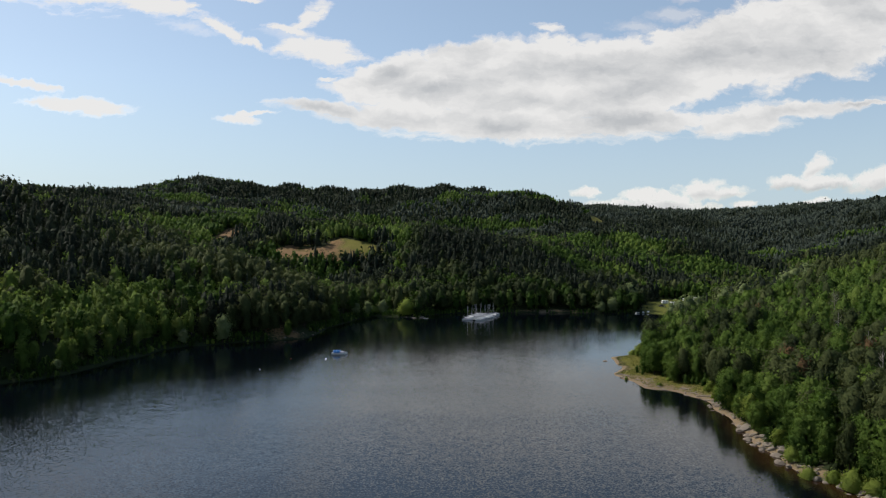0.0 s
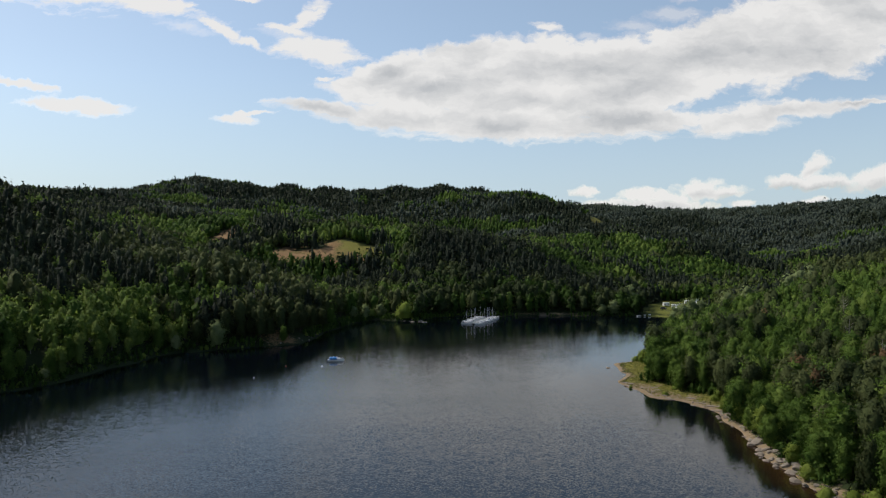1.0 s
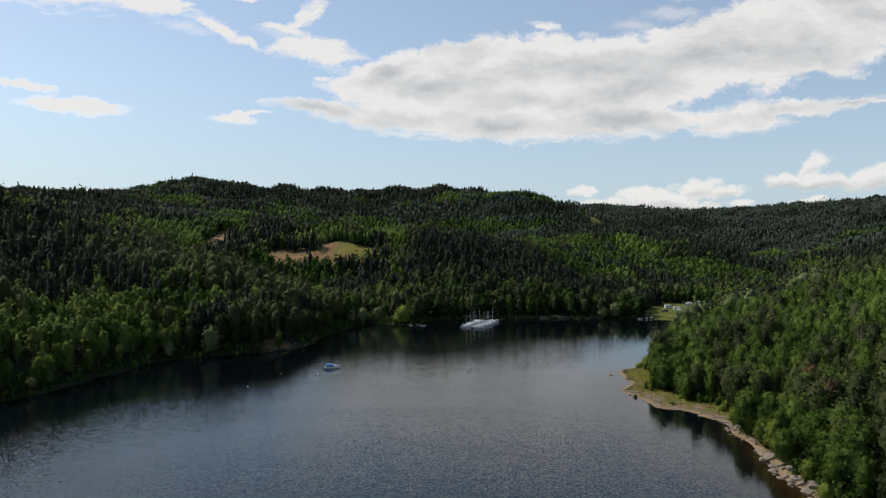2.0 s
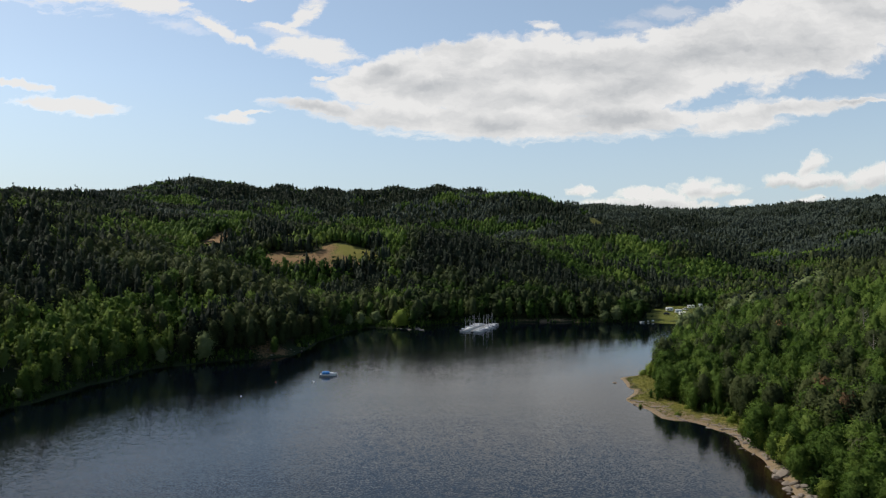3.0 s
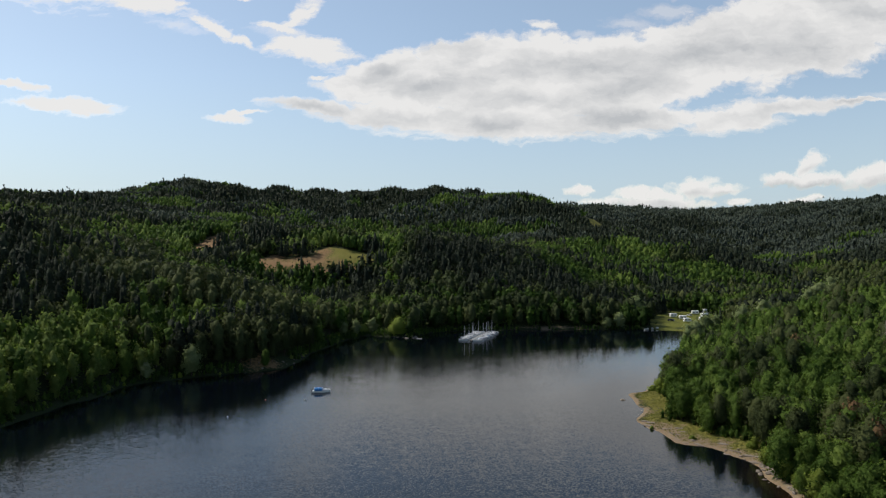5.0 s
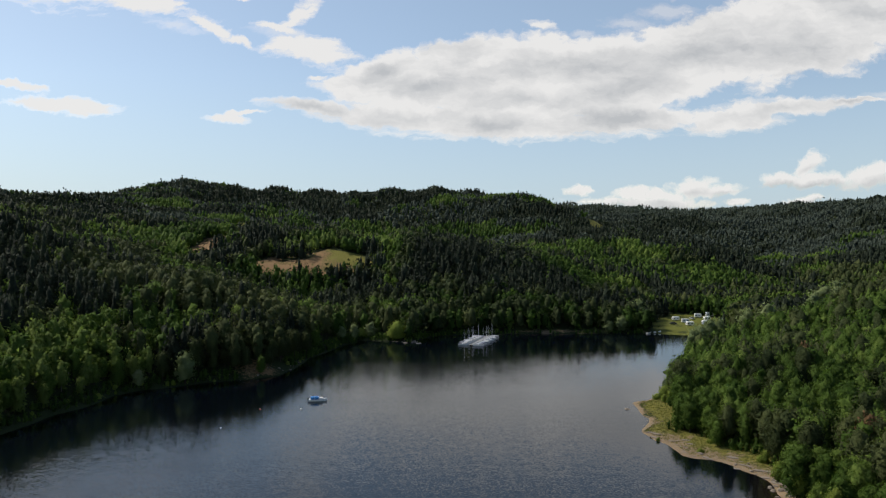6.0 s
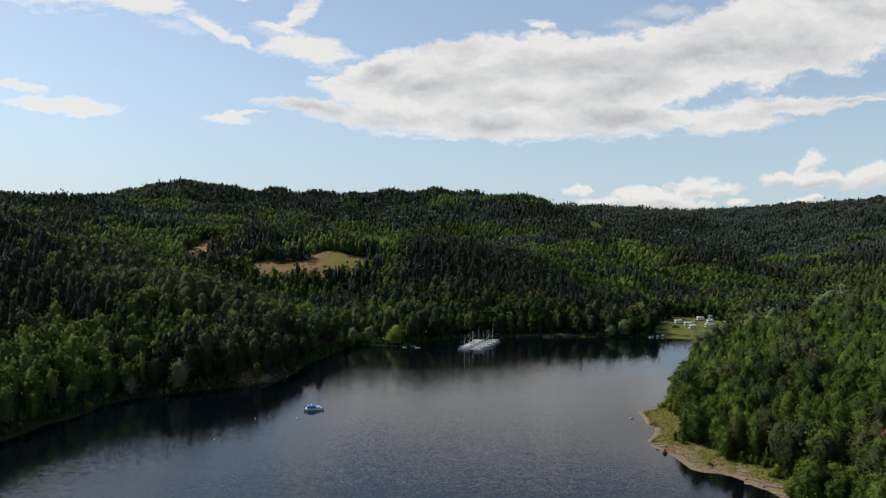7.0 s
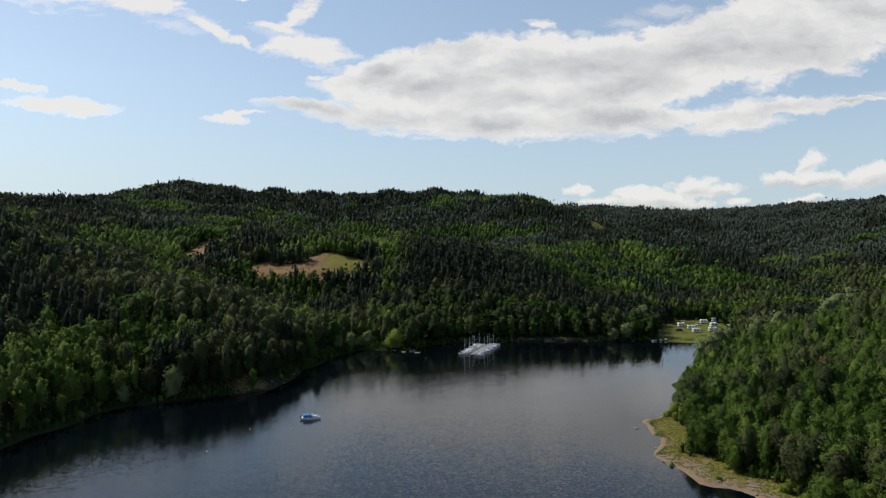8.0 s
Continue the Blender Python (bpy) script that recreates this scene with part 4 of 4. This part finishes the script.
def sailing_boat(length, with_mast, cover):
    boat = tagged(new("sailing_boat"), "weathered white sailing boat %s, at the pontoon" % ("with bare mast" if with_mast else "with mast down"), "boat", "sailing boats at the pontoon")
    part("hull", hull_mesh(length, 2.05, 0.95, blunt=0.6), GEL_DULL, boat)
    part("deck", hull_mesh(length * 0.99, 2.0, 0.95, blunt=0.6, deck=True), DECK_WORN, boat, "worn grey deck")
    part("cabin", box(1.9, 1.2, 0.34, (0.35, 0, 0.66), 0.09, 0.84), GEL_DULL, boat)
    part("cockpit_cover", arch(1.9, 1.5, 0.5, (-1.55, 0, 0.62)), cover, boat, "pale cockpit cover")
    for y in (-0.58, 0.58):
        part("cabin_window", box(1.1, 0.05, 0.14, (0.45, y * 0.93, 0.80), 0.0), DARK, boat, "dark cabin window")
    part("hatch", box(0.5, 0.5, 0.05, (1.0, 0, 0.985), 0.01), DARK, boat, "dark fore hatch")
    part("rudder", box(0.35, 0.06, 0.9, (-length / 2 - 0.1, 0, -0.35), 0.02), GEL_DULL, boat)
    if with_mast:
        part("mast", rod((0.55, 0, 0.7), (0.5, 0, 7.6), 0.075, 8, 0.05), ALLOY, boat, "slim alloy mast")
        part("boom", rod((0.5, 0, 1.75), (-1.9, 0, 1.7), 0.06, 8), ALLOY, boat)
        part("furled_sail", rod((0.35, 0, 1.86), (-1.8, 0, 1.80), 0.13, 8, 0.09), cover, boat, "furled sail on the boom")
        for end in ((length / 2 - 0.1, 0, 0.9), (-length / 2 + 0.1, 0, 0.7), (0.45, 0.95, 0.65), (0.45, -0.95, 0.65)):
            part("stay", rod(end, (0.5, 0, 7.3), 0.012, 4), ALLOY, boat)
    else:
        part("mast", rod((-length / 2 - 0.2, 0, 1.25), (length / 2 + 0.3, 0, 1.15), 0.07, 8), ALLOY, boat, "mast laid down along the deck")
    return boat


motor_boat(pose(-38.5, 245.2, 0.0, 0, 0, 4))

# pontoon with boats on both sides, lying obliquely off the far shore
P0, P1 = Vector((16.5, 357.5, 0)), Vector((28.5, 391.0, 0))
ALONG = (P1 - P0).normalized()
TURN = math.degrees(math.atan2(ALONG.y, ALONG.x))
pontoon = tagged(new("pontoon"), "long grey floating pontoon with plank deck", "pontoon")
run = (P1 - P0).length
for k in range(int(run / 0.55)):
    part("plank", box(0.50, 1.5, 0.05, (k * 0.55 + 0.25, 0, 0.45), 0.0), PLANK, pontoon)
for y in (-0.6, 0.6):
    part("beam", box(run, 0.12, 0.14, (run / 2, y, 0.306), 0.01), PLANK, pontoon)
for k in range(8):
    part("float", rod((k * run / 8 + 2, -0.75, 0.05), (k * run / 8 + 2, 0.75, 0.05), 0.26, 10), DARK, pontoon)
pontoon.matrix_basis = Matrix.Translation(P0) @ pose(0, 0, 0, 0, 0, TURN)

rb = random.Random(4)
models = {(m, c): sailing_boat((5.2, 4.7, 5.6, 5.0)[c], m, (GREY_CLOTH, NAVY_CLOTH, GEL_DULL, BLUE_DULL)[c]) for m in (True, False) for c in range(4)}
fresh_models = set(models)
for k in range(13):
    for side in (-1, 1):
        if (k, side) in ((4, 1), (12, -1)):
            continue
        mast = (k, side) in ((0, -1), (3, -1), (5, 1), (5, -1), (6, -1), (7, 1), (9, -1), (9, 1), (11, 1))
        key = (mast, rb.randint(0, 3))
        at = P0 + ALONG * (1.4 + k * 2.55 + rb.uniform(-0.22, 0.22))
        out = Vector((ALONG.y, -ALONG.x, 0)) * side
        p = at + out * (3.5 + rb.uniform(-0.5, 0.9))
        m = pose(p.x, p.y, 0, 0, 0, TURN - 90 * side + 180 + rb.uniform(-11, 11))
        if key in fresh_models:
            models[key].matrix_basis = m
            fresh_models.discard(key)
        else:
            copy_thing(models[key], m)
for key in fresh_models:
    for o in (*models[key].children_recursive, models[key]):
        bpy.data.objects.remove(o)


def buoy(x, y, mat, label, size=0.30):
    b = tagged(new("mooring_buoy"), label, "buoy", "mooring buoys")
    bm = bmesh.new()
    bmesh.ops.create_icosphere(bm, subdivisions=2, radius=size, matrix=Matrix.Translation((0, 0, size * 0.35)) @ Matrix.Diagonal((1, 1, 0.85, 1)))
    part("float", bm, mat, b)
    part("ring", rod((0, 0, size), (0, 0, size + 0.18), 0.04, 6), ALLOY, b)
    b.location = (x, y, 0)


buoy(-41.7, 234.5, GEL_WHITE, "round white mooring buoy afloat beside the boat")
buoy(-59.6, 214.2, GEL_WHITE, "small white mooring buoy afloat near the wooded bank", 0.2)
buoy(-54.2, 234.5, ORANGE, "small orange mooring buoy afloat near the wooded bank", 0.2)


# ---- the camp on the lawn ----
def wheel(parent, x, y, radius=0.32):
    w = part("wheel", rod((x, y - 0.09, radius), (x, y + 0.09, radius), radius, 14), DARK, parent, "black tyre")
    part("rim", rod((x, y - 0.10, radius), (x, y + 0.10, radius), radius * 0.55, 10), ALLOY, w)


def caravan(length, height, awning=False):
    c = tagged(new("caravan"), "white touring caravan parked on the lawn" + (" with a cream awning" if awning else ""), "caravan", "caravans on the camp lawn")
    part("body", box(length, 2.2, height, (0, 0, 0.45), 0.28, 0.95), VAN_WHITE, c)
    part("roof", box(length * 0.90, 1.9, 0.06, (0, 0, 0.45 + height - 0.01), 0.02), VAN_WHITE, c)
    for x in (-length * 0.28, length * 0.18):
        for y in (-1.10, 1.10):
            part("window", box(1.15, 0.06, 0.55, (x, y * 0.985, 1.25), 0.02), DARK, c, "dark side window")
    for x in (-0.5, 0.5):
        part("end_window", box(0.06, 1.3, 0.55, (x * length * 0.985, 0, 1.30), 0.02), DARK, c, "dark end window")
    part("door", box(0.62, 0.05, 1.6, (length * 0.40, -1.085, 0.55), 0.02), VAN_WHITE, c)
    for y in (-0.98, 0.98):
        wheel(c, 0, y)
    part("tow_bar", rod((length / 2, 0, 0.5), (length / 2 + 1.1, 0, 0.42), 0.05, 6), DARK, c)
    part("jockey_wheel", rod((length / 2 + 0.9, 0, 0.0), (length / 2 + 0.9, 0, 0.5), 0.05, 6), DARK, c)
    if awning:
        part("awning", box(length * 0.8, 2.2, 2.0, (-0.2, -2.25, 0.0), 0.12, 0.86), VAN_CREAM, c, "cream cloth awning")
    return c


def car(paint, label):
    c = tagged(new("car"), label, "car", "cars on the camp lawn")
    part("body", box(4.3, 1.75, 0.62, (0, 0, 0.32), 0.14, 0.96), paint, c)
    part("cabin", box(2.5, 1.6, 0.58, (-0.25, 0, 0.90), 0.16, 0.78), DARK, c, "dark glazed cabin")
    part("roof", box(1.75, 1.2, 0.05, (-0.25, 0, 1.46), 0.02), paint, c)
    for x in (-1.35, 1.35):
        for y in (-0.80, 0.80):
            wheel(c, x, y)
    for y in (-0.6, 0.6):
        part("headlight", box(0.08, 0.35, 0.15, (2.10, y, 0.62), 0.02), ALLOY, c, "clear headlight")
    return c


def on_land(ob, x, y, turn, sink=0.0):
    z, _ = land(np.array([x], float), np.array([y], float))
    ob.matrix_basis = pose(x, y, float(z[0]) - sink, 0, 0, turn)
    return ob


def copy_on_land(ob, x, y, turn):
    z, _ = land(np.array([x], float), np.array([y], float))
    return copy_thing(ob, pose(x, y, float(z[0]), 0, 0, turn))


first = on_land(caravan(4.5, 2.0), 151.0, 446.5, 8)
copy_on_land(first, 153.5, 437.0, 172)
copy_on_land(first, 151.5, 424.5, 3)
copy_on_land(first, 170.0, 459.0, -6)
copy_on_land(first, 170.5, 445.5, 12)
copy_on_land(first, 158.0, 500.0, 20)
big = on_land(caravan(5.6, 2.25), 180.0, 464.0, 5)
copy_on_land(big, 162.5, 427.0, 176)
on_land(caravan(4.2, 2.0, True), 176.5, 437.0, 80)
on_land(car(CAR_DARK, "dark estate car parked on the lawn"), 143.5, 430.0, 12)
on_land(car(CAR_SILVER, "silver car parked between the caravans"), 163.5, 452.0, 95)


def rowing_boat(turn_over):
    b = tagged(new("rowing_boat"), "small white rowing boat %s on the shore" % ("lying keel up" if turn_over else "drawn up"), "boat", "rowing boats on the camp shore")
    part("hull", hull_mesh(3.4, 1.35, 0.62, blunt=0.7), GEL_WHITE, b)
    for x in (-0.8, 0.35):
        part("thwart", box(0.25, 1.1, 0.05, (x, 0, 0.26), 0.01), PLANK, b, "wooden thwart")
    return b


rows_at = [(118.5, 399.0, 30, False), (122.5, 401.0, 75, False), (126.0, 402.5, 60, True)]
for x, y, turn, over in rows_at:
    b = rowing_boat(over)
    z, _ = land(np.array([float(x)]), np.array([float(y)]))
    b.matrix_basis = pose(x, y, float(z[0]) + (0.42 if over else 0.2), 180 if over else 0, 0, turn)
part_raft = tagged(new("raft"), "low pale timber raft moored off the rocky point", "raft")
for k in range(6):
    part("log", rod((0, k * 0.3, 0.1), (2.6, k * 0.3, 0.1), 0.15, 8), PLANK, part_raft)
part_raft.matrix_basis = pose(-10.5, 365.5, 0, 0, 0, 8)


# ---- stones, bushes and grass of the shore ----
STONE = plain("granite shore stone", (0.170, 0.140, 0.108), 0.9, 0, 0.5, 1.2)


def boulder_mesh(seed):
    r = random.Random(seed)
    bm = bmesh.new()
    bmesh.ops.create_icosphere(bm, subdivisions=2, radius=0.5)
    cuts = [(Vector((r.uniform(-1, 1), r.uniform(-1, 1), r.uniform(-0.6, 1))).normalized(), r.uniform(0.30, 0.46)) for _ in range(7)]
    for v in bm.verts:
        for nrm, dist in cuts:
            over = v.co.dot(nrm) - dist
            if over > 0:
                v.co -= nrm * over * 0.9
        v.co *= 1 + 0.06 * noise.noise(v.co * 4 + Vector((seed, 0, 0)))
    me = bpy.data.meshes.new("boulder")
    bm.to_mesh(me)
    bm.free()
    me.materials.append(STONE)
    return me


STONES = [boulder_mesh(k) for k in range(8)]


def boulder(x, y, z, size, r, label, group):
    ob = new("boulder", r.choice(STONES))
    ob.matrix_basis = Matrix.LocRotScale((x, y, z + size * 0.10), Euler((r.uniform(-0.3, 0.3), r.uniform(-0.3, 0.3), r.uniform(0, 6.28))), (size * r.uniform(0.9, 1.5), size * r.uniform(0.8, 1.1), size * r.uniform(0.45, 0.75)))
    return tagged(ob, label, "boulder", group)


def stony(x0, x1, y0, y1, step, near, far, sizes, seed, chance, label, group):
    x, y, _ = scatter(x0, x1, y0, y1, step, seed)
    z, d = land(x, y)
    r = random.Random(seed)
    for j in range(len(x)):
        if near < d[j] < far and r.random() < chance:
            boulder(x[j], y[j], z[j], r.uniform(*sizes) * (1.5 if r.random() < 0.12 else 1), r, label, group)


stony(60, 82, 96, 182, 1.35, -1.4, 2.6, (0.35, 1.3), 61, 0.5, "grey weathered boulder on the stony waterline", "boulders along the stony shore")
stony(60, 76, 96, 148, 1.7, -1.2, 3.0, (0.8, 2.0), 66, 0.6, "large grey boulder on the stony waterline", "boulders along the stony shore")
stony(48, 78, 172, 236, 1.6, -0.8, 6.0, (0.3, 0.8), 62, 0.10, "low grey rock in the sandy grass of the spit", "rocks on the spit")
stony(-22, -6, 364, 374, 1.3, -2.5, 2.5, (0.7, 1.7), 63, 0.55, "pale rock at the foot of the lakeside bush", "rocks on the far point")
stony(-80, -52, 270, 312, 1.8, -0.3, 5.0, (0.4, 1.1), 64, 0.35, "dark stone in the eroded wooded bank", "stones of the western bank")
rs = random.Random(9)


def slab(x, y, size, r):
    """A low ledge of bedrock, broad and flat, half sunk in the sand."""
    z, _ = land(np.array([float(x)]), np.array([float(y)]))
    ob = new("rock_ledge", r.choice(STONES))
    ob.matrix_basis = Matrix.LocRotScale((x, y, float(z[0]) + 0.05), Euler((r.uniform(-0.08, 0.08), r.uniform(-0.08, 0.08), r.uniform(-0.9, -0.4))), (size * r.uniform(1.6, 2.4), size * r.uniform(0.7, 1.1), size * r.uniform(0.22, 0.34)))
    return tagged(ob, "flat pale ledge of bedrock sunk in the sandy shore", "rock", "rock ledges on the shore")


x, y, _ = scatter(54, 78, 166, 208, 1.9, 65)
z, d = land(x, y)
for j in range(len(x)):
    if -0.3 < d[j] < 4.5 and rs.random() < 0.45:
        slab(x[j], y[j], rs.uniform(0.5, 1.7), rs)
boulder(57.6, 232.5, -0.25, 1.5, rs, "lone dark rock just off the spit", "rocks on the spit")

def shrub(kind, name, label, category, group, rows, seed, detail=(9, 7, 520, 0.085)):
    """Bushes or small trees one by one: (x, y, height, width)."""
    models, used, r = tree_thing(kind, name, label, category, group, 3, detail), set(), np.random.RandomState(seed)
    for x, y, h, w in rows:
        z, _ = land(np.array([float(x)]), np.array([float(y)]))
        plant(models, used, x, y, float(z[0]) - 0.12, h, w, r)
    for v, ob in enumerate(models):
        if v not in used:
            for o in (*ob.children_recursive, ob):
                bpy.data.objects.remove(o)


shrub("bush", "shore_bush", "round bright green willow bush on the stony shore", "bush", "bushes along the stony shore",
      [(66.3, 123.5, 2.9, 3.4), (64.6, 115.6, 2.4, 2.7), (67.6, 113.0, 2.3, 2.6), (68.6, 109.2, 3.4, 3.6), (70.0, 106.0, 2.6, 3.2), (74.5, 111.5, 3.6, 4.0), (74.6, 104.5, 3.4, 3.6),
       (71.0, 141.5, 3.6, 3.8), (72.6, 150.0, 4.2, 4.0), (74.5, 163.0, 2.4, 2.6), (75.6, 172.0, 2.6, 2.8), (73.0, 181.0, 1.6, 2.0), (62.8, 190.0, 1.1, 1.4), (56.2, 200.5, 0.9, 1.0),
       (70.5, 243.0, 2.0, 2.8), (74.0, 246.5, 3.6, 3.6), (77.0, 240.5, 4.2, 4.0), (79.5, 248.0, 3.4, 3.8), (68.0, 196.5, 1.1, 1.8), (71.0, 190.5, 1.2, 2.0)], 71)
shrub("sapling", "young_tree", "bright yellow-green young tree leaning out over the stony shore", "tree", "young trees on the stony shore",
      [(71.4, 170.5, 4.5, 5.5), (70.4, 160.5, 5.5, 6.0), (70.0, 154.5, 4.0, 6.0), (69.2, 147.0, 7.0, 7.0), (68.2, 139.5, 4.5, 5.5), (67.2, 131.0, 3.6, 5.0), (73.5, 180.0, 3.0, 4.0), (73.5, 238.5, 4.5, 5.5), (70.2, 236.0, 2.6, 4.0)], 72, (9, 7, 900, 0.055))
shrub("rust", "pine_tree", "dying pine with rust-brown needles among green crowns", "tree", "dying pines",
      [(82.5, 150.5, 11.5, 9.0), (101.5, 156.0, 12.0, 9.0), (111.0, 231.0, 11.0, 8.0), (88.0, 166.0, 11.0, 8.0)], 76, (8, 6, 420, 0.062))
shrub("willow", "pale_tree", "pale bright tree on the back of the wooded slope", "tree", "pale trees on the slope",
      [(109, 312, 13, 13), (115, 320, 14, 14), (123, 328, 15, 15), (131, 336, 14, 14), (148, 345, 15, 15), (160, 349, 15, 16), (184, 344, 16, 17), (193, 347, 16, 17), (176, 338, 14, 14)], 75, (9, 7, 400, 0.060))
shrub("willow", "willow_tree", "pale silvery willow hanging over the water", "tree", "pale lakeside willows",
      [(-90.5, 270.2, 11.5, 13.0), (-104.0, 263.0, 6.0, 8.0), (104.0, 402.5, 9.0, 13.0), (121.0, 426.0, 15.0, 18.0), (97.0, 402.0, 7.0, 10.0), (-35.0, 383.0, 8.0, 11.0), (-48.5, 368.0, 7.0, 8.0), (-43.0, 375.0, 8.5, 9.0), (222.0, 442.0, 13.0, 15.0), (-120.5, 205.0, 3.5, 5.0)],
      73, (9, 7, 560, 0.055))
shrub("bush", "lakeside_bush", "large yellow-green bush on the rocky point", "bush", "lakeside bushes",
      [(-20.5, 376.5, 9.0, 9.5), (-40.5, 384.5, 4.5, 8.5), (-44.0, 381.0, 3.5, 5.5), (-14.5, 378.0, 4.5, 5.0)], 74, (9, 7, 480, 0.075))

# dead timber with bare grey limbs among the crowns
def dead_tree(x, y, h, seed):
    t = tagged(new("dead_tree"), "dead grey tree with bare limbs among green crowns", "tree", "dead trees")
    vs, fs = stem(np.random.RandomState(seed), 1.0, 0.014, 0.04, 6, 22, 0.4)
    mesh_object("trunk", vs, fs, BARK_PALE, t)
    z, _ = land(np.array([float(x)]), np.array([float(y)]))
    t.matrix_basis = Matrix.LocRotScale((x, y, float(z[0])), None, (h, h, h))


for k, (x, y, h) in enumerate(((112, 186, 13), (104, 160, 13), (92, 137, 13), (-96, 290, 14), (-84, 300, 14), (128, 214, 13))):
    dead_tree(x, y, h, 300 + k)

# tussocks of dry grass on the spit
x, y, r = scatter(50, 82, 172, 250, 0.42, 81)
z, d = land(x, y)
ok = (d > 1.2) & (d < 12) & (grass_of(x, y, z, d) > 0.25) & (r.uniform(0, 1, x.shape) < 0.6)
x, y, z = x[ok], y[ok], z[ok]
n = len(x) * 5
bx, by, bz = np.repeat(x, 5) + r.normal(0, 0.12, n), np.repeat(y, 5) + r.normal(0, 0.12, n), np.repeat(z, 5) - 0.03
a, hgt, lean = r.uniform(0, 6.28, n), r.uniform(0.10, 0.32, n), r.normal(0, 0.15, (n, 2))
base = np.stack([bx, by, bz], 1)
side = np.stack([np.cos(a), np.sin(a), 0 * a], 1) * 0.07
tip = base + np.stack([lean[:, 0], lean[:, 1], hgt], 1)
tuss = mesh_object("dry_grass", np.stack([base - side, base + side, tip], 1).reshape(-1, 3), np.arange(3 * n).reshape(-1, 3), foliage("dry grass", (0.09, 0.105, 0.02), (0.15, 0.145, 0.04), (0.21, 0.18, 0.07), 0.4))
tuss.data.attributes.new("tone", "FLOAT", "POINT").data.foreach_set("value", np.repeat(np.clip(0.4 + 0.3 * wobble(bx, by, 14, 5), 0, 1), 3).astype(np.float32))
tagged(tuss, "yellow-green dry grass tussocks on the spit", "grass", kind="stuff")
